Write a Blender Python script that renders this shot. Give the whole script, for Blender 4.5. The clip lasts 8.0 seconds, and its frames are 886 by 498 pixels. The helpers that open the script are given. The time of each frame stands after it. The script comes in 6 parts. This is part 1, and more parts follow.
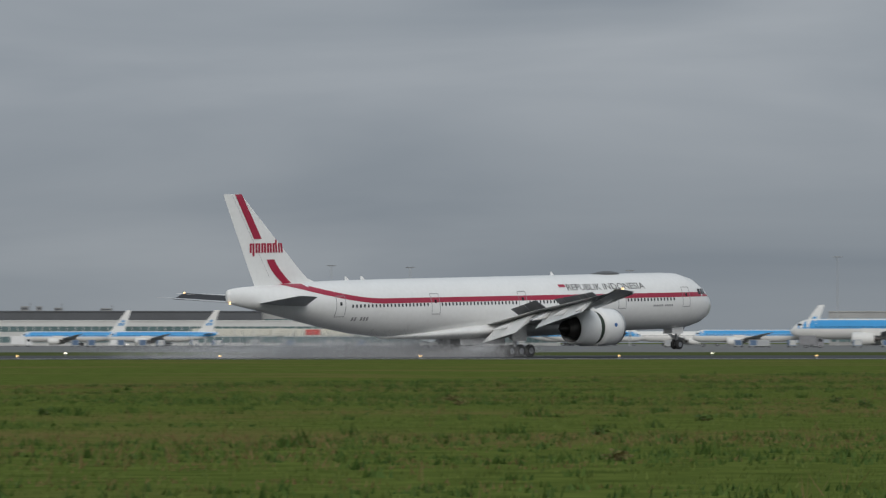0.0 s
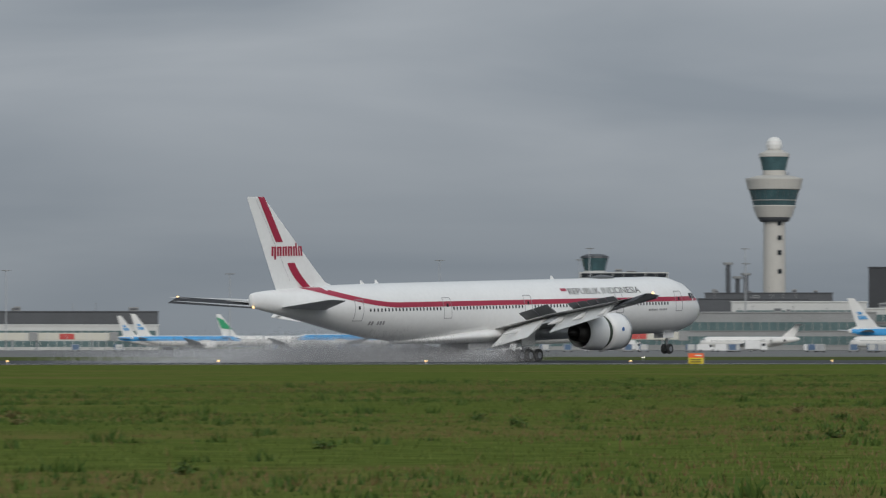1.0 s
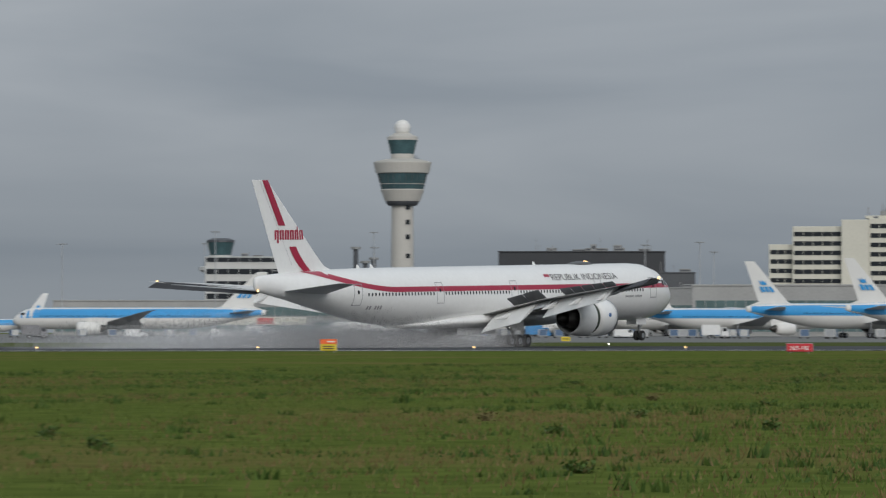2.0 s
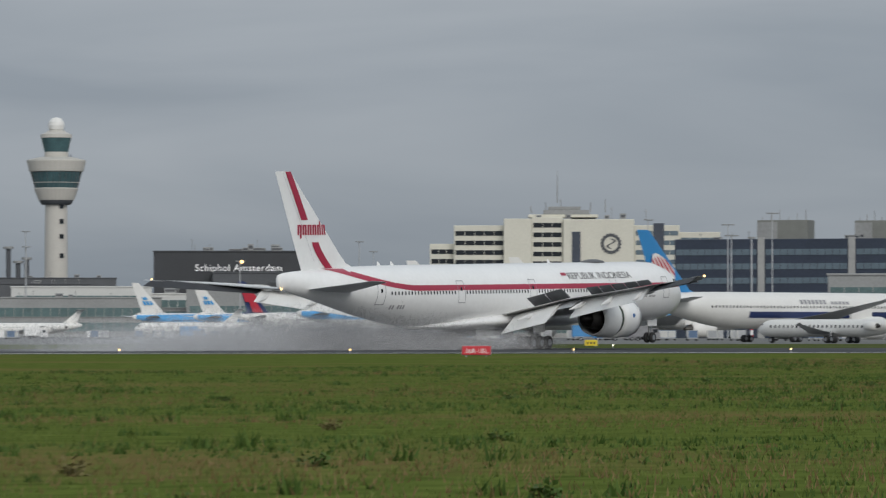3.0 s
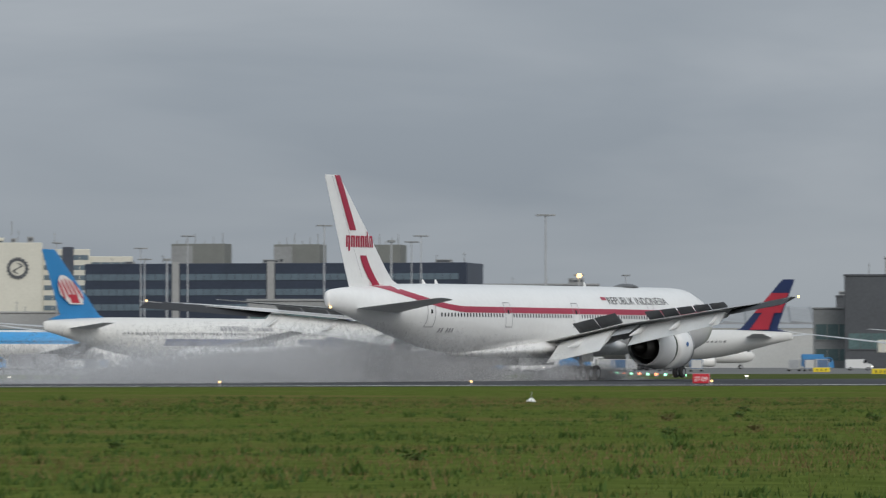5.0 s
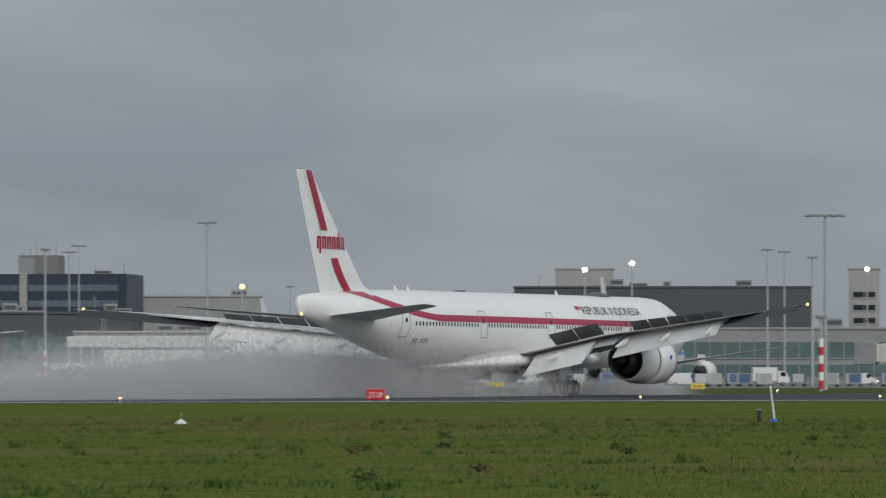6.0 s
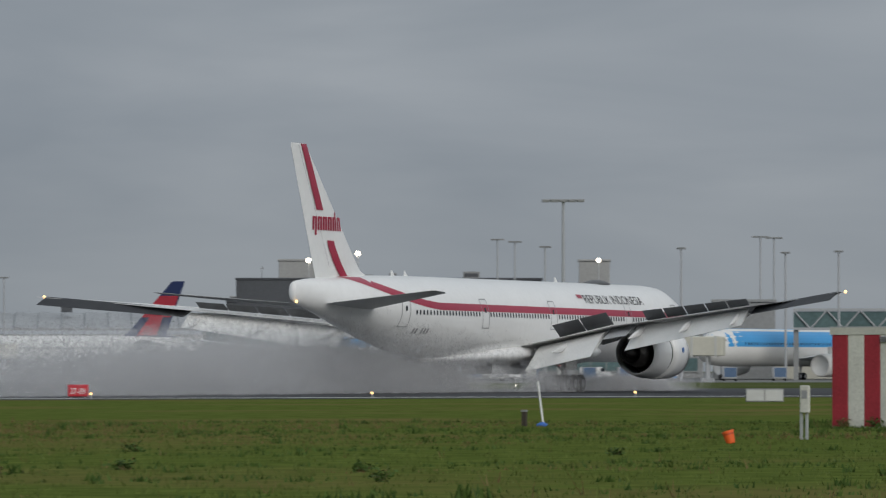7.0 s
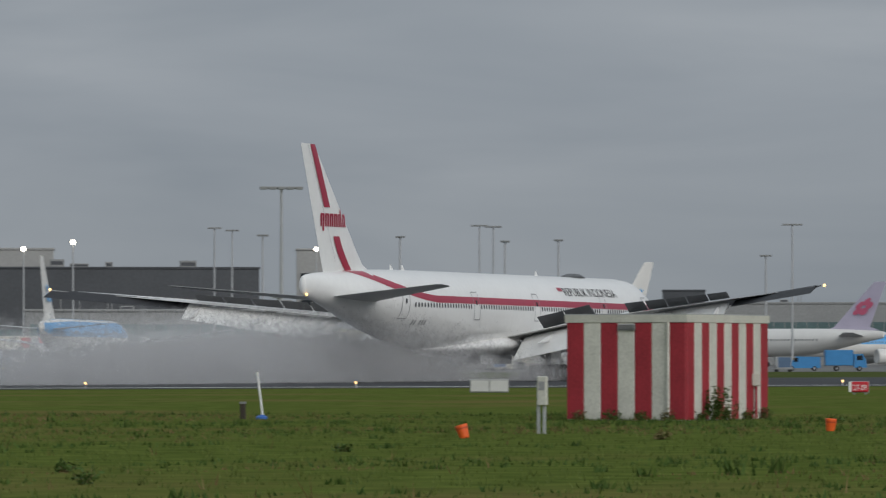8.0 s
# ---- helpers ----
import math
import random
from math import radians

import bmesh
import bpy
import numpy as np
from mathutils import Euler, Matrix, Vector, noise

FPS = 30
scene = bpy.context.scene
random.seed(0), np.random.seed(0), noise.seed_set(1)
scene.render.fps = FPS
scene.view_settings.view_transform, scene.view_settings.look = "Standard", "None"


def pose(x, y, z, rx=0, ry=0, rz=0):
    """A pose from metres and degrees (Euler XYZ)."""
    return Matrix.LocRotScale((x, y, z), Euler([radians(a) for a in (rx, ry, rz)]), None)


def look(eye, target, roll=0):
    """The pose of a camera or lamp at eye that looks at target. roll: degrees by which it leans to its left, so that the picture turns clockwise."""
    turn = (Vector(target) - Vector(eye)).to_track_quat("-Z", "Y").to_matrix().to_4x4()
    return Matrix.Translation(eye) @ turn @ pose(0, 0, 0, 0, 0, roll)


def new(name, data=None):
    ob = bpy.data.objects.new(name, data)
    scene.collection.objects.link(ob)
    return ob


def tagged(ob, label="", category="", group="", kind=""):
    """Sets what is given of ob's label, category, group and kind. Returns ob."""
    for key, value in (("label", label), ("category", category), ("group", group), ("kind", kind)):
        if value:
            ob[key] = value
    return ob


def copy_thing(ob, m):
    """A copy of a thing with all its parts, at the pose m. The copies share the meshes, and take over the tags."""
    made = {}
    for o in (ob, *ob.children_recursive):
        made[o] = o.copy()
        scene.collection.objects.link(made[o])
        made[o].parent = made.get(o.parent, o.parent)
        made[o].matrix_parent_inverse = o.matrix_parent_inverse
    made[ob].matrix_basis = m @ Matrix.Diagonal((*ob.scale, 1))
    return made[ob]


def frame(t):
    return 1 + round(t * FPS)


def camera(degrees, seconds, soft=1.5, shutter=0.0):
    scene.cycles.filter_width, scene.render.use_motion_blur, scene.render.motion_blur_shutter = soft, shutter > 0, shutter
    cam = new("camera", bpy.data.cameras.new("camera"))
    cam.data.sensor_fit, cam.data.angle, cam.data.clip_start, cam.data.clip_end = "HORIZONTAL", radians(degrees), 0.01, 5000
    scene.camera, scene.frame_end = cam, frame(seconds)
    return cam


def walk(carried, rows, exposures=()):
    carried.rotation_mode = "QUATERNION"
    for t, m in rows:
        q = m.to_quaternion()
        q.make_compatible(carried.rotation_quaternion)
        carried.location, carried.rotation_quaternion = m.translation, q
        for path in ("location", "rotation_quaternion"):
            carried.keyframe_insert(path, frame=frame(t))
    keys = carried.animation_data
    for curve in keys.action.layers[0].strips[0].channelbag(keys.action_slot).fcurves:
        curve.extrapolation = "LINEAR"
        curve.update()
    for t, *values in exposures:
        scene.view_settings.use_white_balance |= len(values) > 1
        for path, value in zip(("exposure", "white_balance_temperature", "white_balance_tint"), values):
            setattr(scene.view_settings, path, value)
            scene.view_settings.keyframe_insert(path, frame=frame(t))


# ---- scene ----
cam = camera(9.956, 8.0, soft=1.25, shutter=0.25)
CAM_ROWS = [
    (0.00, 0.00, 0.00, 91.0396, -40.0000),
    (0.25, 3.46, 4.08, 91.0199, -41.1220),
    (0.50, 7.41, 8.55, 91.0424, -42.2291),
    (0.75, 11.90, 13.43, 91.0772, -43.4145),
    (1.00, 16.92, 18.67, 91.0892, -44.5030),
    (1.25, 22.43, 24.21, 91.0855, -45.5873),
    (1.50, 28.26, 29.87, 91.0467, -46.6225),
    (1.75, 34.45, 35.64, 90.9859, -47.6594),
    (2.00, 40.96, 41.51, 90.9248, -48.7119),
    (2.25, 47.76, 47.41, 90.8850, -49.7318),
    (2.50, 54.65, 53.20, 90.8807, -50.7570),
    (2.75, 61.65, 58.85, 90.9060, -51.7046),
    (3.00, 68.74, 64.40, 90.9390, -52.5704),
    (3.25, 75.91, 69.84, 90.9600, -53.3058),
    (3.50, 83.15, 75.19, 90.9960, -54.0641),
    (3.75, 90.46, 80.44, 91.0204, -54.9109),
    (4.00, 97.84, 85.58, 91.0388, -55.7253),
    (4.25, 105.30, 90.62, 91.0778, -56.5153),
    (4.50, 112.83, 95.55, 91.1394, -57.3190),
    (4.75, 120.43, 100.37, 91.2141, -58.2263),
    (5.00, 128.10, 105.08, 91.2697, -59.1888),
    (5.25, 135.85, 109.65, 91.3063, -60.1602),
    (5.50, 143.68, 114.09, 91.3517, -61.1186),
    (5.75, 151.58, 118.39, 91.3958, -62.0647),
    (6.00, 159.56, 122.57, 91.4288, -62.9765),
    (6.25, 167.59, 126.62, 91.4391, -63.7970),
    (6.50, 175.68, 130.57, 91.4214, -64.5499),
    (6.75, 182.99, 134.01, 91.3866, -65.2943),
    (7.00, 189.21, 136.84, 91.3617, -66.0945),
    (7.25, 193.51, 138.73, 91.3278, -66.8848),
    (7.50, 195.70, 139.66, 91.2946, -67.6634),
    (7.75, 196.20, 139.86, 91.2664, -68.4546),
    (8.00, 196.41, 139.95, 91.2463, -69.2817),
]
walk(cam, [(t, pose(x, y, 1.7, rx, 0, rz)) for t, x, y, rx, rz in CAM_ROWS],
     exposures=[(0.0, -0.05), (1.0, -0.02), (2.5, 0.07), (3.5, 0.19), (4.5, 0.21), (5.2, 0.14), (6.5, -0.07), (8.0, -0.1)])

# ---- light: overcast autumn sky, weak wide sun ----
SUN_ELEV, SUN_ROT = 26.0, 216.0
world = bpy.data.worlds.new("overcast_sky")
scene.world = world
world.use_nodes = True
wn, wl = world.node_tree.nodes, world.node_tree.links
wn.clear()
w_out = wn.new("ShaderNodeOutputWorld")
w_bg = wn.new("ShaderNodeBackground")
w_bg.inputs["Strength"].default_value = 1.0
w_co = wn.new("ShaderNodeTexCoord")
w_map = wn.new("ShaderNodeMapping")
w_map.inputs["Scale"].default_value = (1.0, 1.0, 5.5)
w_noise = wn.new("ShaderNodeTexNoise")
w_noise.inputs["Scale"].default_value = 7.0
w_noise.inputs["Detail"].default_value = 5.0
w_noise.inputs["Roughness"].default_value = 0.45
w_noise.inputs["Distortion"].default_value = 0.4
w_ramp = wn.new("ShaderNodeValToRGB")
w_ramp.color_ramp.elements[0].position = 0.34
w_ramp.color_ramp.elements[0].color = (0.240, 0.273, 0.310, 1)
w_ramp.color_ramp.elements[1].position = 0.68
w_ramp.color_ramp.elements[1].color = (0.338, 0.368, 0.400, 1)
w_sep = wn.new("ShaderNodeSeparateXYZ")
w_grad = wn.new("ShaderNodeValToRGB")
w_grad.color_ramp.elements[0].position = 0.0
w_grad.color_ramp.elements[0].color = (0.80, 0.81, 0.81, 1)
w_grad.color_ramp.elements[1].position = 0.6
w_grad.color_ramp.elements[1].color = (1.7, 1.7, 1.68, 1)
e_mid = w_grad.color_ramp.elements.new(0.05)
e_mid.color = (1.06, 1.06, 1.06, 1)
w_mul = wn.new("ShaderNodeMixRGB")
w_mul.blend_type = "MULTIPLY"
w_mul.inputs[0].default_value = 1.0
wl.new(w_co.outputs["Generated"], w_map.inputs["Vector"])
wl.new(w_map.outputs["Vector"], w_noise.inputs["Vector"])
wl.new(w_noise.outputs["Fac"], w_ramp.inputs["Fac"])
wl.new(w_co.outputs["Generated"], w_sep.inputs["Vector"])
wl.new(w_sep.outputs["Z"], w_grad.inputs["Fac"])
wl.new(w_ramp.outputs["Color"], w_mul.inputs[1])
wl.new(w_grad.outputs["Color"], w_mul.inputs[2])
wl.new(w_mul.outputs["Color"], w_bg.inputs["Color"])
wl.new(w_bg.outputs["Background"], w_out.inputs["Surface"])
sun = new("sun", bpy.data.lights.new("sun", "SUN"))
sun.data.energy, sun.data.angle, sun.data.color = 1.55, radians(45), (1.0, 0.97, 0.93)
sun.matrix_world = look((0, 0, 100), Vector((0, 0, 100)) - Vector((math.sin(radians(SUN_ROT)) * math.cos(radians(SUN_ELEV)),
                   math.cos(radians(SUN_ROT)) * math.cos(radians(SUN_ELEV)), math.sin(radians(SUN_ELEV)))))


# ---- materials ----
def mat(name, color, rough=0.6, metal=0.0, vary=0.12, scale=1.0, bump=0.0, emit=0.0, fine=12.0, coat=0.0, spec=0.5):
    """Paint or stone with blotches at two scales and, if wanted, a fine relief."""
    m = bpy.data.materials.new(name)
    m.use_nodes = True
    nt = m.node_tree
    b = nt.nodes["Principled BSDF"]
    b.inputs["Roughness"].default_value, b.inputs["Metallic"].default_value = rough, metal
    b.inputs["Coat Weight"].default_value, b.inputs["Specular IOR Level"].default_value = coat, spec
    co = nt.nodes.new("ShaderNodeTexCoord")
    n1 = nt.nodes.new("ShaderNodeTexNoise")
    n1.inputs["Scale"].default_value, n1.inputs["Detail"].default_value = scale, 4.0
    n2 = nt.nodes.new("ShaderNodeTexNoise")
    n2.inputs["Scale"].default_value, n2.inputs["Detail"].default_value = scale * fine, 3.0
    add = nt.nodes.new("ShaderNodeMath")
    add.operation = "ADD"
    ramp = nt.nodes.new("ShaderNodeValToRGB")
    c = Vector(color)
    ramp.color_ramp.elements[0].position, ramp.color_ramp.elements[1].position = 0.35, 0.65
    ramp.color_ramp.elements[0].color = (*(c * (1 - vary)), 1)
    ramp.color_ramp.elements[1].color = (*(min(1.0, v * (1 + vary * 0.7)) for v in c), 1)
    half = nt.nodes.new("ShaderNodeMath")
    half.operation = "MULTIPLY"
    half.inputs[1].default_value = 0.5
    nt.links.new(co.outputs["Object"], n1.inputs["Vector"])
    nt.links.new(co.outputs["Object"], n2.inputs["Vector"])
    nt.links.new(n1.outputs["Fac"], add.inputs[0])
    nt.links.new(n2.outputs["Fac"], add.inputs[1])
    nt.links.new(add.outputs[0], half.inputs[0])
    nt.links.new(half.outputs[0], ramp.inputs["Fac"])
    nt.links.new(ramp.outputs["Color"], b.inputs["Base Color"])
    if bump:
        bn = nt.nodes.new("ShaderNodeBump")
        bn.inputs["Strength"].default_value, bn.inputs["Distance"].default_value = bump, 0.05
        nt.links.new(n2.outputs["Fac"], bn.inputs["Height"])
        nt.links.new(bn.outputs["Normal"], b.inputs["Normal"])
    if emit:
        b.inputs["Emission Color"].default_value = (*color, 1)
        b.inputs["Emission Strength"].default_value = emit
    return m


WHITE = mat("white_paint", (0.80, 0.80, 0.79), 0.28, vary=0.04, scale=0.25, fine=9, coat=0.3)
RED = mat("red_paint", (0.36, 0.020, 0.055), 0.35, vary=0.08, scale=0.4)
BLACK = mat("black_lettering", (0.02, 0.02, 0.022), 0.5)
WINDOW_GREY = mat("cabin_window_glass", (0.06, 0.065, 0.075), 0.2)
GREY_LINE = mat("grey_panel_line", (0.30, 0.30, 0.31), 0.5)
WING_GREY = mat("wing_grey_paint", (0.50, 0.51, 0.52), 0.4, vary=0.1, scale=0.6)
WING_UNDER = mat("wing_underside_paint", (0.62, 0.62, 0.61), 0.4, vary=0.1, scale=0.6)
FLAP_WHITE = mat("flap_paint", (0.72, 0.72, 0.70), 0.4, vary=0.08, scale=0.7)
# near-black colour standing for the shade on the outer wing
OUTER_SHADE = mat("outer_wing_shade", (0.045, 0.047, 0.052), 0.6, vary=0.2, scale=1.0, spec=0.2)
# dark grey: painted-in shade of the spoilers' rear faces, and the satellite dome
DARK_PANEL = mat("spoiler_shade_dome_grey", (0.10, 0.105, 0.11), 0.5, vary=0.2, scale=1.5)
METAL = mat("bare_metal", (0.45, 0.45, 0.46), 0.3, metal=0.9, vary=0.1, scale=2)
DARK_METAL = mat("burnt_metal", (0.07, 0.065, 0.06), 0.45, metal=0.6, vary=0.3, scale=2)
CASCADE = mat("reverser_cascade", (0.03, 0.045, 0.03), 0.6, vary=0.3, scale=6)
TYRE = mat("tyre_rubber", (0.02, 0.02, 0.021), 0.8, vary=0.3, scale=4)
GLASS_DARK = mat("dark_window_glass", (0.015, 0.018, 0.022), 0.12)
LAMP_WHITE = mat("lit_lamp", (1.0, 0.9, 0.75), 0.3, emit=6)
LAMP_WARM = mat("lit_warm_lamp", (1.0, 0.62, 0.25), 0.3, emit=2.4)
LAMP_RED = mat("lit_red_lamp", (1.0, 0.22, 0.08), 0.3, emit=5)


def part(name, bm, material, parent=None, label="", m=None, smooth=False):
    me = bpy.data.meshes.new(name)
    bmesh.ops.recalc_face_normals(bm, faces=bm.faces)
    bm.to_mesh(me)
    bm.free()
    for mm in (material if isinstance(material, (list, tuple)) else [material]):
        me.materials.append(mm)
    if smooth:
        for p in me.polygons:
            p.use_smooth = True
    ob = new(name, me)
    if parent is not None:
        ob.parent = parent
    if m is not None:
        ob.matrix_basis = m
    if label:
        tagged(ob, label)
    return ob


def empty(name, m, label, category, group="", kind=""):
    ob = new(name)
    ob.matrix_basis = m
    return tagged(ob, label, category, group, kind)


def box(bm, x0, x1, y0, y1, z0, z1, bevel=0.0, m=None):
    """A box with, if wanted, bevelled edges."""
    vs = [bm.verts.new((x, y, z)) for x in (x0, x1) for y in (y0, y1) for z in (z0, z1)]
    fs = [bm.faces.new([vs[i] for i in q]) for q in ((0, 1, 3, 2), (4, 6, 7, 5), (0, 4, 5, 1), (2, 3, 7, 6), (0, 2, 6, 4), (1, 5, 7, 3))]
    if bevel:
        es = list({e for f in fs for e in f.edges})
        r = bmesh.ops.bevel(bm, geom=es, offset=bevel, segments=1, affect="EDGES", profile=0.5)
        vs = list({v for f in r["faces"] for v in f.verts} | {v for v in vs if v.is_valid})
    if m is not None:
        bmesh.ops.transform(bm, matrix=m, verts=[v for v in vs if v.is_valid])
    return vs


def boxed(name, dims, material, parent=None, label="", bevel=0.0, m=None):
    bm = bmesh.new()
    box(bm, *dims, bevel=bevel)
    return part(name, bm, material, parent, label, m)


def loft(bm, rings, closed_ends=True):
    """Skin between rings of equal length, each a list of points."""
    rows = [[bm.verts.new(p) for p in r] for r in rings]
    n = len(rows[0])
    for a, b in zip(rows, rows[1:]):
        for i in range(n):
            j = (i + 1) % n
            bm.faces.new((a[i], a[j], b[j], b[i]))
    if closed_ends:
        bm.faces.new(rows[0])
        bm.faces.new(list(reversed(rows[-1])))
    return rows


def tube(bm, a, b, r0, r1=None, n=10):
    """A tapered rod from a to b."""
    a, b = Vector(a), Vector(b)
    r1 = r0 if r1 is None else r1
    d = (b - a).normalized()
    u = d.cross(Vector((0, 0, 1)) if abs(d.z) < 0.9 else Vector((1, 0, 0))).normalized()
    w = d.cross(u)
    loft(bm, [[p + (u * math.cos(k * 2 * math.pi / n) + w * math.sin(k * 2 * math.pi / n)) * r for k in range(n)] for p, r in ((a, r0), (b, r1))])


def revolve(bm, profile, axis_x=True, n=28, cap=True):
    """Turn a profile of (along, radius) about the x axis (or z)."""
    rings = []
    for s, r in profile:
        ring = []
        for k in range(n):
            a = k * 2 * math.pi / n
            ring.append((s, r * math.cos(a), r * math.sin(a)) if axis_x else (r * math.cos(a), r * math.sin(a), s))
        rings.append(ring)
    loft(bm, rings, cap)


def text_mesh(body, size, spacing=1.0):
    """Lettering in the built-in font as flat mesh data: vertices (x, y) and faces."""
    cu = bpy.data.curves.new("lettering", "FONT")
    cu.body, cu.size, cu.align_x, cu.space_character, cu.resolution_u = body, size, "CENTER", spacing, 3
    ob = bpy.data.objects.new("lettering", cu)
    me = bpy.data.meshes.new_from_object(ob)
    vs, fs = [tuple(v.co)[:2] for v in me.vertices], [tuple(p.vertices) for p in me.polygons]
    bpy.data.objects.remove(ob)
    bpy.data.meshes.remove(me)
    return vs, fs


# ---- airliners ----
# stations along a hull of length 1: aft distance, top, bottom (in hull diameters above the keel line), half width
HULL = [(0.000, 0.400, 0.380, 0.010), (0.004, 0.505, 0.280, 0.110), (0.014, 0.620, 0.180, 0.225), (0.030, 0.765, 0.090, 0.335),
        (0.052, 0.905, 0.030, 0.425), (0.080, 0.985, 0.004, 0.485), (0.110, 1.0, 0.0, 0.5), (0.300, 1.0, 0.0, 0.5), (0.500, 1.0, 0.0, 0.5),
        (0.640, 1.0, 0.0, 0.5), (0.700, 1.0, 0.025, 0.497), (0.760, 0.998, 0.100, 0.475), (0.820, 0.990, 0.225, 0.425),
        (0.880, 0.970, 0.375, 0.335), (0.930, 0.945, 0.500, 0.225), (0.970, 0.922, 0.590, 0.120), (0.990, 0.900, 0.640, 0.075), (0.998, 0.880, 0.668, 0.050), (1.0, 0.865, 0.685, 0.036)]


def hull_at(u):
    for (a, *p), (b, *q) in zip(HULL, HULL[1:]):
        if u <= b:
            k = (u - a) / (b - a)
            return [x + (y - x) * k for x, y in zip(p, q)]
    return HULL[-1][1:]


class Body:
    """The hull of an airliner: nose at x = nose_x, forward is +x, keel at z = keel."""

    def __init__(self, length, dia, nose_x, keel):
        self.length, self.dia, self.nose_x, self.keel = length, dia, nose_x, keel

    def section(self, x):
        top, bot, half = hull_at(min(1, max(0, (self.nose_x - x) / self.length)))
        return self.keel + top * self.dia, self.keel + bot * self.dia, half * self.dia

    def side(self, x, z):
        """Half width of the hull at height z."""
        top, bot, half = self.section(x)
        c, h = (top + bot) / 2, (top - bot) / 2
        return half * math.sqrt(max(0.0, 1 - ((z - c) / h) ** 2)) if h > 1e-4 else 0.0

    def skin(self, n=32, steps=64):
        bm = bmesh.new()
        us = sorted({round(h[0], 4) for h in HULL} | {round(k / steps, 4) for k in range(steps + 1)})
        rings = []
        for u in us:
            top, bot, half = hull_at(u)
            c, h = (top + bot) / 2, (top - bot) / 2
            rings.append([(self.nose_x - u * self.length, half * self.dia * math.sin(k * 2 * math.pi / n),
                           self.keel + self.dia * (c + h * math.cos(k * 2 * math.pi / n))) for k in range(n)])
        loft(bm, rings)
        return bm

    def decal(self, bm, quads, side, proud=0.02):
        """Patches given as (x, z) polygons, laid on the hull's side: side -1 is right, 1 is left."""
        for q in quads:
            bm.faces.new([bm.verts.new((x, side * (self.side(x, z) + proud), z)) for x, z in q])

    def band(self, bm, x0, x1, low, high, side, steps=40, proud=0.02, rows=2):
        quads = []
        for k in range(steps):
            xa, xb = x0 + (x1 - x0) * k / steps, x0 + (x1 - x0) * (k + 1) / steps
            for r in range(rows):
                f0, f1 = r / rows, (r + 1) / rows
                la, ha, lb, hb = low(xa), high(xa), low(xb), high(xb)
                quads.append([(xa, la + (ha - la) * f0), (xb, lb + (hb - lb) * f0), (xb, lb + (hb - lb) * f1), (xa, la + (ha - la) * f1)])
        self.decal(bm, quads, side, proud)


def foil(le, chord, y, z, thick, n=7, twist=0.0):
    """A wing section as a closed loop, from leading edge over the top and back beneath."""
    up, dn = [], []
    for k in range(n + 1):
        f = (k / n) ** 1.6
        t = thick * chord * 2.2 * (0.2969 * math.sqrt(f) - 0.126 * f - 0.3516 * f * f + 0.2843 * f ** 3 - 0.1015 * f ** 4) + 0.012 * (f > 0.9)
        up.append((le - f * chord, y, z + t * 1.15 - twist * f * chord))
        dn.append((le - f * chord, y, z - t * 0.85 - twist * f * chord))
    return up + list(reversed(dn[1:]))


def wing_mesh(stations, side):
    """stations: leading edge x, chord, y, z, thickness ratio."""
    bm = bmesh.new()
    loft(bm, [foil(le, c, side * y, z, t) for le, c, y, z, t in stations])
    return bm


def wing_line(stations, y):
    for a, b in zip(stations, stations[1:]):
        if y <= b[2]:
            k = (y - a[2]) / (b[2] - a[2])
            return [p + (q - p) * k for p, q in zip(a, b)]
    return list(stations[-1])


def upright_foil(stations):
    """A fin: stations of leading edge x, chord, z, thickness."""
    bm = bmesh.new()
    rings = []
    for le, c, z, t in stations:
        rings.append([(x, zz, z) for x, _, zz in foil(le, c, 0, 0, t)])
    loft(bm, rings)
    return bm


def wheel(parent, name, x, y, r, w, z=None, label="black tyre on a grey rim"):
    bm = bmesh.new()
    revolve(bm, [(-w / 2, r * 0.55), (-w / 2, r * 0.82), (-w * 0.36, r * 0.97), (0, r), (w * 0.36, r * 0.97), (w / 2, r * 0.82), (w / 2, r * 0.55)], n=22)
    ob = part(name, bm, TYRE, parent, label, Matrix.Translation((x, y, r if z is None else z)) @ pose(0, 0, 0, 0, 0, 90), smooth=True)
    bm = bmesh.new()
    revolve(bm, [(-w * 0.53, r * 0.2), (-w * 0.53, r * 0.5), (w * 0.53, r * 0.5), (w * 0.53, r * 0.2)], n=14)
    part("rim", bm, METAL, ob)
    return ob


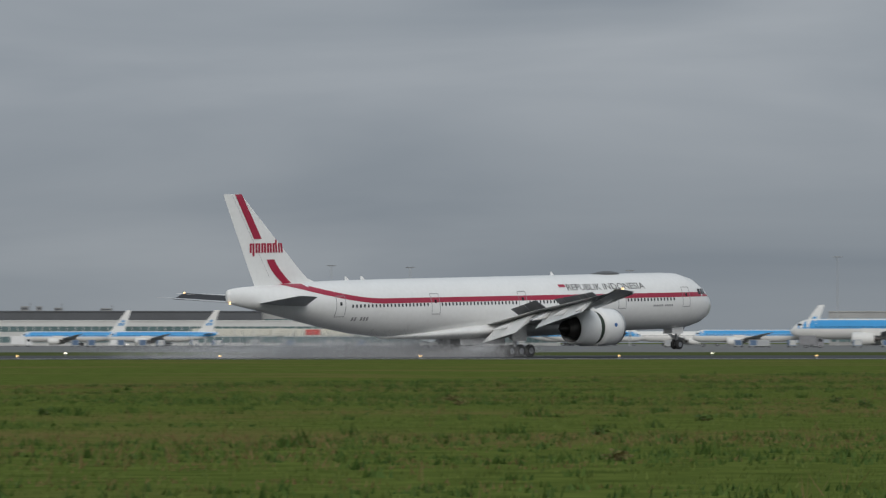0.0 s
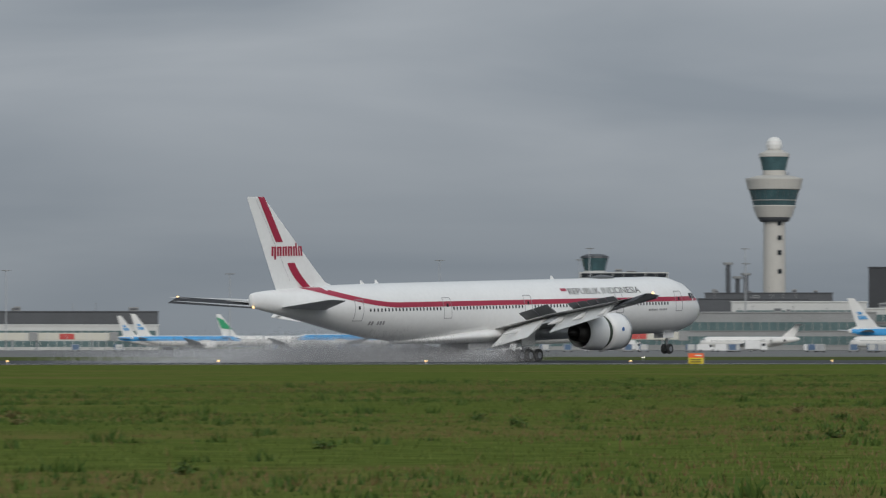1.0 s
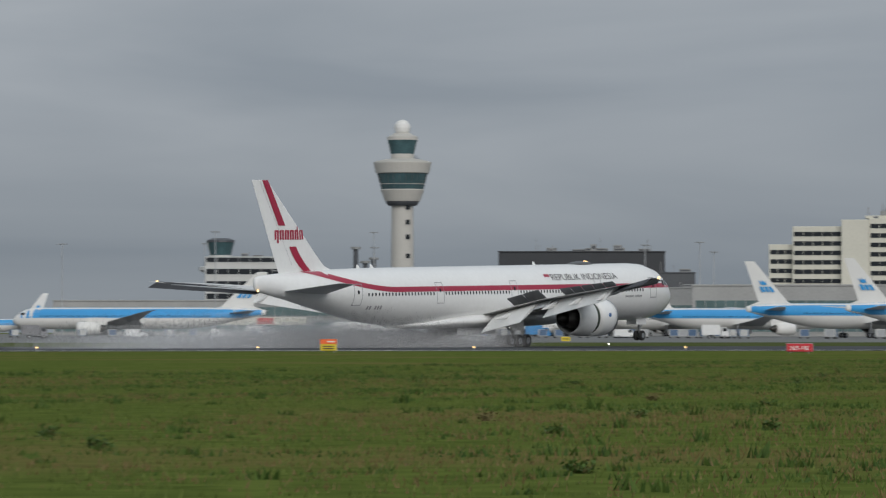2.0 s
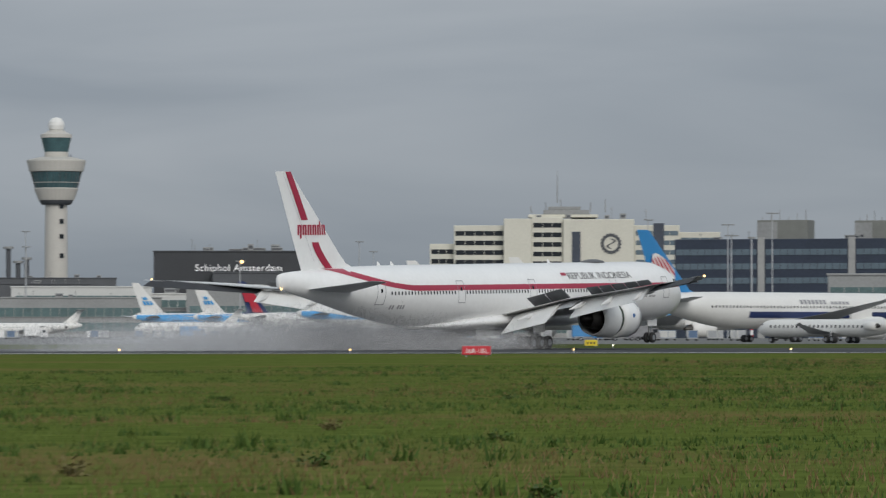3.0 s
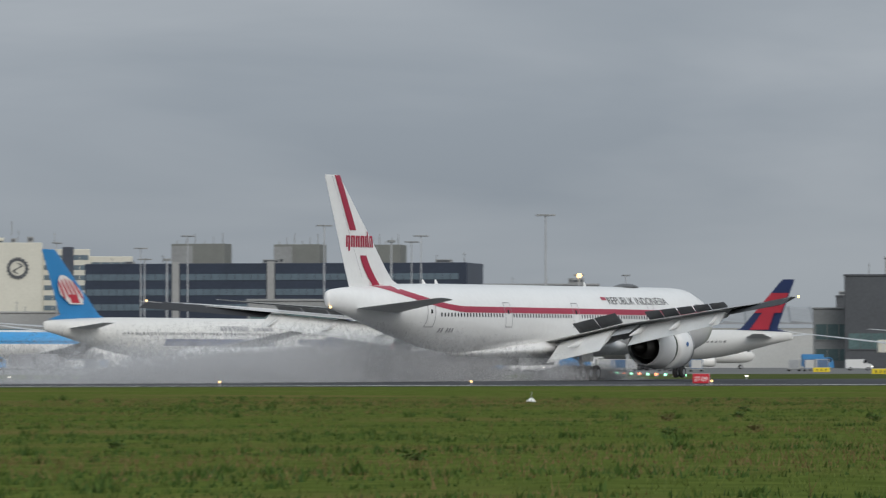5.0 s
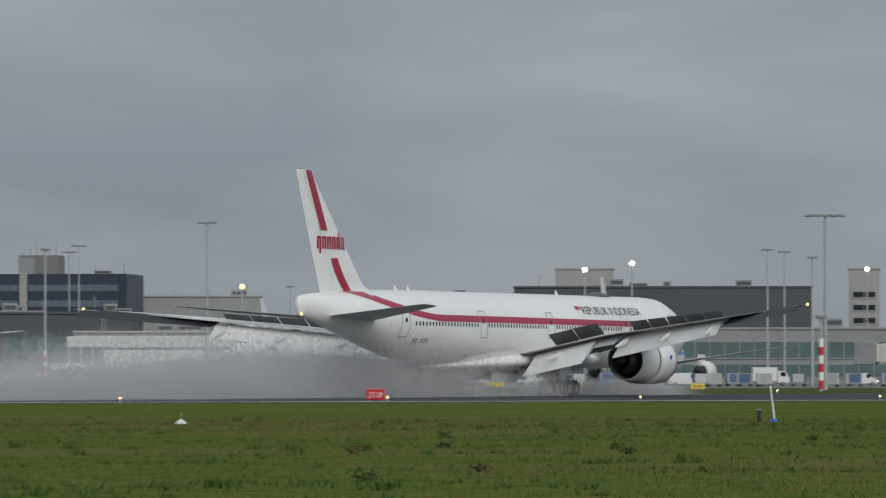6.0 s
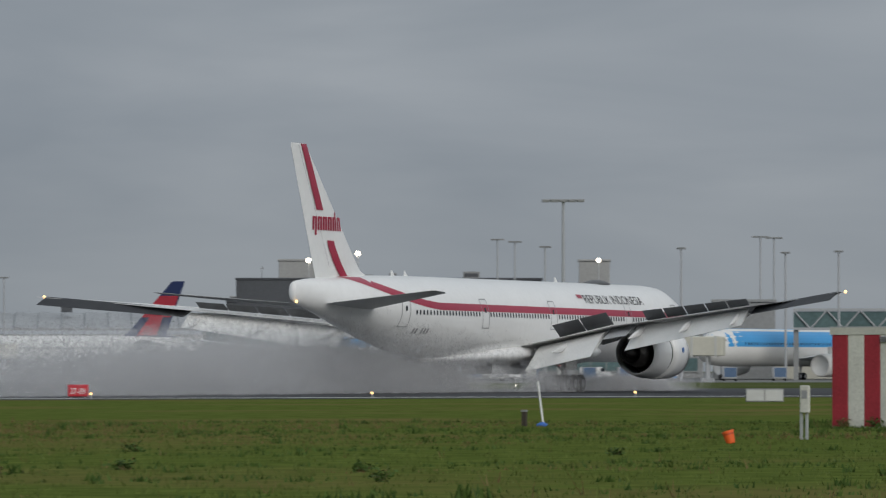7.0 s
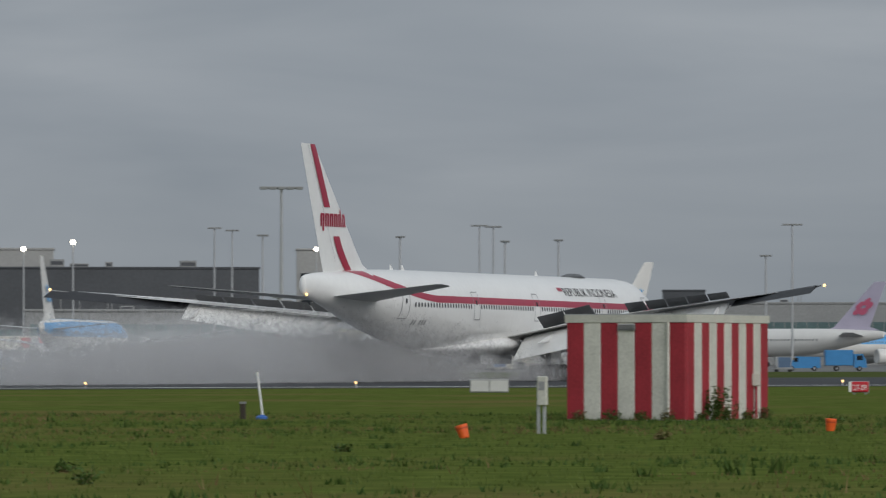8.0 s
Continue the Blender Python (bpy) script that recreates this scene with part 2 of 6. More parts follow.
WING = [(13.2, 14.0, 1.5, 3.35, 0.13), (11.9, 13.3, 2.9, 3.55, 0.13), (6.5, 8.6, 10.2, 4.95, 0.11), (-7.0, 3.3, 28.6, 6.85, 0.10), (-10.4, 2.0, 30.6, 7.05, 0.09), (-13.2, 0.7, 32.1, 7.2, 0.08)]
PLANE_ROWS = [
    (0.00, 348.65, 409.51, -1.448, 5.740),
    (0.25, 359.01, 405.47, -1.449, 5.711),
    (0.50, 369.74, 401.93, -1.449, 5.667),
    (0.75, 381.94, 398.49, -1.449, 5.609),
    (1.00, 393.89, 395.96, -1.441, 5.537),
    (1.25, 406.15, 394.15, -1.407, 5.452),
    (1.50, 418.58, 393.30, -1.345, 5.353),
    (1.75, 431.02, 392.38, -1.270, 5.241),
    (2.00, 442.99, 390.56, -1.196, 5.117),
    (2.25, 453.54, 387.54, -1.135, 4.979),
    (2.50, 462.10, 382.23, -1.101, 4.830),
    (2.75, 467.44, 374.66, -1.106, 4.668),
    (3.00, 472.40, 367.66, -1.097, 4.495),
    (3.25, 480.00, 363.91, -1.042, 4.310),
    (3.50, 488.16, 360.31, -0.932, 4.114),
    (3.75, 494.76, 355.10, -0.717, 3.906),
    (4.00, 500.54, 349.99, -0.499, 3.689),
    (4.25, 506.27, 345.30, -0.384, 3.461),
    (4.50, 511.63, 340.77, -0.320, 3.222),
    (4.75, 516.74, 336.01, -0.302, 2.974),
    (5.00, 521.53, 330.92, -0.299, 2.717),
    (5.25, 525.67, 325.40, -0.263, 2.450),
    (5.50, 528.95, 319.73, -0.205, 2.174),
    (5.75, 531.69, 313.98, -0.138, 1.889),
    (6.00, 534.15, 308.43, -0.073, 1.596),
    (6.25, 536.43, 303.51, -0.022, 1.294),
    (6.50, 538.96, 299.14, 0.000, 0.985),
    (6.75, 539.90, 293.79, -0.002, 0.668),
    (7.00, 542.40, 288.84, -0.011, 0.343),
    (7.25, 550.03, 286.50, -0.006, 0.012),
    (7.50, 558.65, 284.59, 0.000, -0.327),
    (7.75, 566.15, 282.04, 0.000, -0.672),
    (8.00, 574.07, 279.25, 0.000, -1.023),
]


def trailing_panel(name, parent, side, y0, y1, frac, chord, drop, depth, angle, material, label, thick=0.16):
    """A flap, aileron or spoiler: hinged on the wing between two spans at a chord fraction, turned by angle (down positive)."""
    bm = bmesh.new()
    ends = []
    for y in (y0, y1):
        le, c, _, z, t = wing_line(WING, y)
        ends.append((le - c * frac, side * y, z + drop, c))
    rings = []
    for x, y, z, c in ends:
        ch = chord if chord > 1.2 else chord * c
        ca, sa = math.cos(radians(angle)), math.sin(radians(angle))
        loop = []
        for f, h in ((0.0, 0.0), (0.06, 0.5), (0.3, 0.62), (1.0, 0.06), (1.0, -0.06), (0.3, -0.42), (0.06, -0.4)):
            px, pz = -f * ch, h * thick
            loop.append((x + px * ca + pz * sa * -1, y, z + px * sa + pz * ca))
        rings.append(loop)
    loft(bm, rings)
    return part(name, bm, material, parent, label)


def landing_airliner():
    root = empty("landing_airliner", pose(*PLANE_ROWS[0][1:3], 0, 0, PLANE_ROWS[0][3], PLANE_ROWS[0][4]),
                 "long white twin-engine airliner with red side stripe, rolling on wet runway", "airliner")
    hull = Body(73.1, 6.2, 36.6, 2.3)
    fuselage = part("fuselage", hull.skin(40, 90), WHITE, root, "glossy white fuselage", smooth=True)
    for side in (-1, 1):
        # red cheat line that sweeps up into the fin
        bm = bmesh.new()
        low = lambda x: 5.93 - 0.004 * x + (0 if x > -17 else 1.25 * ((-17 - x) / 9.0) ** 1.6)
        high = lambda x: 6.45 - 0.005 * x + (0 if x > -17 else 1.2 * ((-17 - x) / 8.5) ** 1.75)
        hull.band(bm, 34.8, 33.4, lambda x: 5.80, lambda x: 5.82 + 0.32 * (34.8 - x), side, 6)
        hull.band(bm, 33.4, -17.0, low, high, side, 60)
        hull.band(bm, -17.0, -29.4, low, lambda x: min(high(x), hull.section(x)[0] - 0.02) if x > -26.6 else hull.section(x)[0] - 0.0005, side, 24, rows=8)
        part("stripe", bm, RED, fuselage, "red cheat line")
        # cabin windows, one mesh a side
        x = 27.6
        while x > -21.5:
            if not any(abs(x - d) < 0.85 for d in (19.2, 3.6, -9.6)):
                z = 5.72 - 0.004 * x
                bm = bmesh.new()
                hull.decal(bm, [[(x - 0.10, z - 0.16), (x + 0.10, z - 0.16), (x + 0.12, z + 0.02), (x + 0.10, z + 0.17), (x - 0.10, z + 0.17), (x - 0.12, z + 0.02)]], side, 0.03)
                part("cabin_window", bm, WINDOW_GREY, fuselage)
            x -= 0.533
        # doors: thin raised outlines
        for dx in (29.7, 19.2, 3.6, -9.6, -23.0):
            door_part = bmesh.new()
            w, z0, z1, e = 0.6, 4.72, 6.85, 0.07
            hull.decal(door_part, [[(dx - w, z0), (dx + w, z0), (dx + w, z0 + e), (dx - w, z0 + e)], [(dx - w, z1), (dx + w, z1), (dx + w, z1 + e), (dx - w, z1 + e)]], side, 0.035)
            for s in (-1, 1):
                for k in range(6):
                    za, zb = z0 + (z1 - z0) * k / 6, z0 + (z1 - z0) * (k + 1) / 6
                    xa, xb = dx + s * w - e / 2, dx + s * w + e / 2
                    hull.decal(door_part, [[(xa, za), (xb, za), (xb, zb), (xa, zb)]], side, 0.035)
            ob = part("door", door_part, GREY_LINE, fuselage, "cabin door outlined in grey")
            pane = bmesh.new()
            hull.decal(pane, [[(dx - 0.14, 5.9), (dx + 0.14, 5.9), (dx + 0.14, 6.25), (dx - 0.14, 6.25)]], side, 0.045)
            part("pane", pane, GLASS_DARK, ob)
        # country name in black capitals and the small flag before it
        vs, fs = text_mesh("REPUBLIK INDONESIA", 0.95)
        wide = 12.3 / (max(p[0] for p in vs) - min(p[0] for p in vs))
        bm = bmesh.new()
        rows = [bm.verts.new((17.1 - side * px * wide, 0, 6.84 + py)) for px, py in vs]
        for v in rows:
            v.co.y = side * (hull.side(v.co.x, v.co.z) + 0.035)
        for f in fs:
            try:
                bm.faces.new([rows[i] for i in f])
            except ValueError:
                pass
        tagged(part("country_name", bm, BLACK, fuselage, "black capital lettering"), kind="stuff")
        bm = bmesh.new()
        fx = 10.8 if side < 0 else 24.6
        hull.band(bm, fx, fx - 1.0, lambda x: 7.2, lambda x: 7.5, side, 2, 0.035)
        part("flag", bm, RED, fuselage, "small red and white flag")
        # registration and small name as plain bars
        for k in range(6):
            if k == 2:
                continue
            xa = -21.3 + k * 0.38
            bm = bmesh.new()
            hull.band(bm, xa, xa + 0.24, lambda x: 4.28, lambda x: 4.66, side, 1, 0.035)
            part("registration_bar", bm, GREY_LINE, fuselage)
        for k in range(12):
            if k != 5:
                bm = bmesh.new()
                hull.band(bm, 27.4 - k * 0.27, 27.2 - k * 0.27, lambda x: 4.85, lambda x: 5.05, side, 1, 0.035)
                part("name_bar", bm, GREY_LINE, fuselage)
    # cockpit windows
    for side in (-1, 1):
        for x0, x1 in ((34.0, 33.4), (33.3, 32.7), (32.6, 32.1)):
            bm = bmesh.new()
            hull.band(bm, x0, x1, lambda x: 6.05, lambda x: min(6.65, hull.section(x)[0] - 0.12), side, 2, 0.03)
            part("cockpit_window", bm, GLASS_DARK, fuselage)
    # belly fairing
    bm = bmesh.new()
    rings = []
    for x, w, zt, zb in ((17.0, 0.6, 3.6, 3.2), (15.5, 2.2, 3.9, 2.3), (13.0, 2.9, 4.1, 2.05), (5.0, 3.08, 3.95, 1.95), (-3.0, 2.95, 3.75, 1.98), (-6.5, 2.6, 3.45, 2.03), (-9.5, 2.1, 3.15, 2.1), (-12.5, 1.4, 2.9, 2.2), (-15.0, 0.4, 2.7, 2.3)):
        rings.append([(x, w * math.sin(k * math.pi / 10), (zt + zb) / 2 + (zt - zb) / 2 * math.cos(k * math.pi / 10)) for k in range(20)])
    loft(bm, rings)
    part("belly_fairing", bm, WHITE, fuselage, "white wing-to-body fairing", smooth=True)
    # antennas and satellite dome on the crown
    for ax in (11.5, -17.2, -19.5):
        bm = bmesh.new()
        zt = hull.section(ax)[0]
        loft(bm, [[(ax - 0.30, -0.03, zt - 0.05), (ax + 0.35, -0.03, zt - 0.05), (ax + 0.35, 0.03, zt - 0.05), (ax - 0.30, 0.03, zt - 0.05)],
                  [(ax - 0.30, -0.02, zt + 0.36), (ax - 0.12, -0.02, zt + 0.36), (ax - 0.12, 0.02, zt + 0.36), (ax - 0.30, 0.02, zt + 0.36)]])
        part("blade_antenna", bm, WHITE, fuselage)
    bm = bmesh.new()
    rings = []
    for x, w, h in ((22.3, 0.1, 0.02), (21.6, 0.55, 0.25), (20.6, 0.75, 0.38), (19.4, 0.75, 0.38), (18.2, 0.5, 0.22), (17.4, 0.1, 0.02)):
        rings.append([(x, w * math.cos(k * math.pi / 6), 8.42 + h * math.sin(k * math.pi / 6)) for k in range(7)])
    loft(bm, rings)
    part("satellite_dome", bm, DARK_PANEL, fuselage, "dark low satellite dome", smooth=True)
    # fin with its stripe
    fin_st = [(-23.0, 9.6, 8.0, 0.03), (-25.2, 7.75, 8.75, 0.06), (-26.3, 7.1, 9.7, 0.085), (-34.15, 2.55, 17.25, 0.085), (-34.5, 2.1, 17.4, 0.06)]
    fin = part("fin", upright_foil(fin_st), WHITE, root, "tall white fin with a red stripe", smooth=False)

    def fin_y(x, z):
        for a, b in zip(fin_st, fin_st[1:]):
            if z <= b[2]:
                k = (z - a[2]) / (b[2] - a[2])
                le, c, _, t = [p + (q - p) * k for p, q in zip(a, b)]
                f = min(1, max(0.0, (le - x) / c))
                return t * c * 2.2 * (0.2969 * math.sqrt(f) - 0.126 * f - 0.3516 * f * f + 0.2843 * f ** 3 - 0.1015 * f ** 4) * 1.15 + 0.012 * (f > 0.9)
        return 0.05

    def fin_band(bm, z0, z1, front, back, side, steps=14):
        for k in range(steps):
            za, zb = z0 + (z1 - z0) * k / steps, z0 + (z1 - z0) * (k + 1) / steps
            for r in range(3):
                q = []
                for z, f in ((za, r / 3), (zb, r / 3), (zb, (r + 1) / 3), (za, (r + 1) / 3)):
                    x = front(z) + (back(z) - front(z)) * f
                    q.append(bm.verts.new((x, side * (fin_y(x, z) + 0.03), z)))
                bm.faces.new(q)

    for side in (-1, 1):
        bm = bmesh.new()
        fin_band(bm, 12.85, 17.38, lambda z: -34.35 + (17.6 - z) * 0.57, lambda z: -35.3 + (17.6 - z) * 0.55, side)
        part("fin_stripe", bm, RED, fin, "red fin stripe")
        bm = bmesh.new()
        rear = lambda z: -31.0 + (10.75 - z) * 0.36 + 0.226 * (10.75 - z) ** 2
        front = lambda z: -29.95 + (10.75 - z) * 0.53 + 0.182 * (10.75 - z) ** 2
        fin_band(bm, 8.05, 10.75, front, rear, side, 18)
        part("fin_stripe", bm, RED, fin, "red fin stripe")
        # the airline's name on the fin as plain red shapes
        for k in range(6):
            xa = -33.3 + k * 0.79
            bm = bmesh.new()
            for u0, u1, v0, v1 in ((0, 0.27, 0, 1.0), (0.38, 0.65, 0, 1.0), (0.27, 0.38, 0.84, 1.0)):
                z0, z1 = 11.45 + v0 * 0.95, 11.45 + v1 * 0.95
                if k == 0 and u0 == 0.38:
                    z0 -= 0.35
                if k == 4 and u0 == 0.38:
                    z1 += 0.35
                fin_band(bm, z0, z1, lambda z: xa + u1, lambda z: xa + u0, side, 1)
            part("name_block", bm, RED, fin, "red lettering block")
        bm = bmesh.new()
        fin_band(bm, 8.9, 17.3, lambda z: -30.6 - (z - 8.9) * 0.59, lambda z: -30.63 - (z - 8.9) * 0.59, side, 10)
        part("rudder_line", bm, GREY_LINE, fin)
    # stabilisers
    for side in (-1, 1):
        st = [(-26.0, 6.9, 1.0, 6.1, 0.09), (-27.6, 6.0, 2.4, 6.24, 0.09), (-34.0, 2.5, 10.5, 7.02, 0.08), (-34.8, 1.5, 10.8, 7.05, 0.05)]
        bm = bmesh.new()
        loft(bm, [foil(le, c, side * y, z - 0.03 * c, t, twist=-0.06) for le, c, y, z, t in st])
        part("tailplane", bm, WING_GREY, root, "grey tailplane", smooth=False)
    # wings
    for side in (-1, 1):
        wing = part("wing", wing_mesh(WING, side), [WING_UNDER], root, "light grey swept wing with raised spoilers", smooth=False)
        trailing_panel("inboard_flap", wing, side, 3.6, 9.2, 0.90, 3.6, -0.3, 0, 30, FLAP_WHITE, "lowered pale inboard flap", 0.34)
        trailing_panel("flap_vane", wing, side, 3.6, 9.2, 0.82, 1.7, -0.2, 0, 18, FLAP_WHITE, "", 0.2)
        trailing_panel("flaperon", wing, side, 9.4, 11.6, 0.80, 2.2, -0.12, 0, 20, WING_GREY, "grey flaperon", 0.22)
        trailing_panel("outboard_flap", wing, side, 11.8, 22.6, 0.80, 0.40, -0.2, 0, 34, FLAP_WHITE, "lowered pale outboard flap", 0.2)
        # outer panel: the wing's shaded aft side is put into its colour
        trailing_panel("aileron", wing, side, 22.9, 31.6, 0.55, 1.9, 0.06, 0, 19, OUTER_SHADE, "drooped aileron coloured dark for shade", 0.12)
        for y0, y1 in ((4.2, 6.6), (6.7, 9.1)):
            trailing_panel("spoiler", wing, side, y0, y1, 0.70, 1.9, 0.35, 0, -28, DARK_PANEL, "raised spoiler coloured dark for shade", 0.1)
        for k in range(5):
            trailing_panel("spoiler", wing, side, 12.2 + k * 2.05, 14.1 + k * 2.05, 0.64, 0.18, 0.2, 0, -30, DARK_PANEL, "raised spoiler coloured dark for shade", 0.09)
        # leading-edge slats, drooped
        for y0, y1 in ((3.8, 8.3), (11.2, 16.4), (16.6, 21.8), (22.0, 27.6)):
            trailing_panel("slat", wing, side, y0, y1, -0.05, 0.13, -0.12, 0, -24, METAL, "drooped bare metal slat", 0.16)
        # flap-track fairings
        for y in (6.2, 12.6, 17.2, 21.8):
            le, c, _, z, t = wing_line(WING, y)
            bm = bmesh.new()
            rings = []
            for f, r in ((0.45, 0.05), (0.55, 0.22), (0.75, 0.32), (0.95, 0.30), (1.12, 0.2), (1.25, 0.04)):
                zz = z - 0.42 - max(0, f - 0.75) * 1.6
                rings.append([(le - f * c, side * y + r * 0.7 * math.sin(k * math.pi / 4), zz + r * math.cos(k * math.pi / 4)) for k in range(8)])
            loft(bm, rings)
            part("flap_track_fairing", bm, WING_UNDER, wing, smooth=True)
        bm = bmesh.new()
        bmesh.ops.create_uvsphere(bm, u_segments=8, v_segments=6, radius=0.12)
        part("wingtip_light", bm, LAMP_WARM, wing, "lit wingtip light", Matrix.Translation((-12.6, side * 32.05, 7.22)))
        # engine
        eng = empty("engine", pose(7.2, side * 9.6, 2.95), "", "")
        eng.parent = root
        bm = bmesh.new()
        revolve(bm, [(0.2, 1.55), (3.1, 1.62), (3.35, 1.72), (3.3, 1.86), (2.4, 1.96), (1.0, 2.0), (0.2, 1.98), (0.2, 1.55)], n=36, cap=False)
        part("fan_cowl", bm, WHITE, eng, "white fan cowl", smooth=True)
        bm = bmesh.new()
        revolve(bm, [(3.1, 1.62), (3.42, 1.72), (3.3, 1.88), (3.05, 1.93), (3.02, 1.9), (3.2, 1.75)], n=36, cap=False)
        part("inlet_lip", bm, METAL, eng, "polished inlet lip", smooth=True)
        bm = bmesh.new()
        revolve(bm, [(0.25, 1.72), (-0.75, 1.70)], n=36, cap=False)
        part("reverser_cascade", bm, CASCADE, eng, "dark exposed reverser cascade")
        bm = bmesh.new()
        revolve(bm, [(-0.55, 1.93), (-1.2, 1.92), (-2.6, 1.74), (-3.3, 1.58), (-3.3, 1.52), (-2.2, 1.6), (-0.55, 1.66), (-0.55, 1.93)], n=36, cap=False)
        part("reverser_sleeve", bm, WHITE, eng, "white reverser sleeve slid aft", smooth=True)
        bm = bmesh.new()
        revolve(bm, [(1.8, 1.55), (1.8, 0.1)], n=30, cap=True)
        part("fan", bm, DARK_METAL, eng, "dark fan")
        bm = bmesh.new()
        revolve(bm, [(0.2, 1.18), (-2.4, 1.12), (-4.2, 0.82), (-4.2, 0.76), (-3.4, 0.8), (-3.4, 0.45), (-4.6, 0.28), (-5.2, 0.04)], n=28)
        part("core_nozzle", bm, DARK_METAL, eng, "burnt dark core nozzle", smooth=True)
        bm = bmesh.new()
        revolve(bm, [(-0.2, 1.6), (-0.2, 1.1)], n=28, cap=False)
        part("duct_wall", bm, DARK_METAL, eng)
        bm = bmesh.new()
        loft(bm, [[(2.2, -0.22, 1.7), (2.2, 0.22, 1.7), (-4.5, 0.15, 1.0), (-4.5, -0.15, 1.0)], [(0.0, -0.22, 2.55), (0.0, 0.22, 2.55), (-5.5, 0.15, 2.05), (-5.5, -0.15, 2.05)]])
        part("pylon", bm, WHITE, eng, "white engine pylon")
        bm = bmesh.new()
        revolve(bm, [(0.0, 0.21), (0.04, 0.21)], n=18)
        part("roundel", bm, mat("blue_roundel", (0.05, 0.14, 0.35), 0.4), eng, "small blue roundel", pose(1.6, side * 1.985, 0.25, 0, 0, 90 * side))
    # gear
    for side in (-1, 1):
        leg = empty("main_gear", pose(-0.3, side * 5.5, 0), "", "")
        leg.parent = root
        bm = bmesh.new()
        tube(bm, (0, 0, 0.75), (0, 0, 3.6), 0.2, 0.24, 12)
        tube(bm, (0.1, 0, 1.3), (2.4, -side * 1.2, 3.2), 0.09, None, 8)
        tube(bm, (0, 0, 1.6), (-0.4, -side * 2.2, 3.2), 0.09, None, 8)
        part("strut", bm, METAL, leg, "grey gear strut")
        bm = bmesh.new()
        box(bm, -1.7, 1.7, -0.13, 0.13, 0.55, 0.82, 0.04)
        part("bogie_beam", bm, METAL, leg)
        for ax in (-1.47, 0, 1.47):
            for w in (-0.7, 0.7):
                wheel(leg, "wheel", ax, w, 0.67, 0.5)
        bm = bmesh.new()
        box(bm, -1.0, 1.2, side * 0.55 - 0.04, side * 0.55 + 0.04, 1.7, 3.7, 0.02)
        part("gear_door", bm, WHITE, leg, "white gear door")
    for side in (-1, 1):
        bm = bmesh.new()
        box(bm, -3.6, 3.2, side * 1.25 - 0.04, side * 1.25 + 0.04, 1.35, 2.25, 0.02, Matrix.Translation((-0.6, 0, 0)))
        part("bay_door", bm, WING_GREY, root, "open grey wheel-bay door")
    leg = empty("nose_gear", pose(31.4, 0, 0), "", "")
    leg.parent = root
    bm = bmesh.new()
    tube(bm, (0, 0, 0.55), (-0.15, 0, 2.9), 0.13, 0.16, 10)
    tube(bm, (0, 0, 1.2), (1.5, 0, 2.6), 0.06, None, 8)
    part("strut", bm, METAL, leg, "grey gear strut")
    for w in (-0.32, 0.32):
        wheel(leg, "wheel", 0, w, 0.55, 0.38)
    for side in (-1, 1):
        bm = bmesh.new()
        box(bm, -1.5, 0.4, side * 0.62 - 0.03, side * 0.62 + 0.03, 1.75, 2.75, 0.02)
        part("gear_door", bm, WHITE, leg, "white gear door")
    # tail and landing lights
    bm = bmesh.new()
    bmesh.ops.create_uvsphere(bm, u_segments=8, v_segments=6, radius=0.11)
    part("tail_light", bm, LAMP_WARM, root, "lit tail light", Matrix.Translation((-36.35, -0.28, 6.4)))
    bm = bmesh.new()
    revolve(bm, [(-36.2, 0.3), (-36.6, 0.26), (-36.5, 0.15)], n=14)
    part("exhaust", bm, DARK_METAL, root, "dark tail exhaust", Matrix.Translation((0.12, 0, 7.1)) @ Matrix.Scale(0.5, 4, (0, 1, 0)))
    return root


airliner = landing_airliner()


# ---- ground ----
def strip(name, a, b, c, d, z, material, label, category):
    bm = bmesh.new()
    vs = [bm.verts.new((*p, z)) for p in (a, b, c, d)] + [bm.verts.new((*p, z - 0.3)) for p in (a, b, c, d)]
    bm.faces.new(vs[:4])
    for k in range(4):
        bm.faces.new((vs[k], vs[(k + 1) % 4], vs[4 + (k + 1) % 4], vs[4 + k]))
    return tagged(part(name, bm, material), label, category, kind="structure")


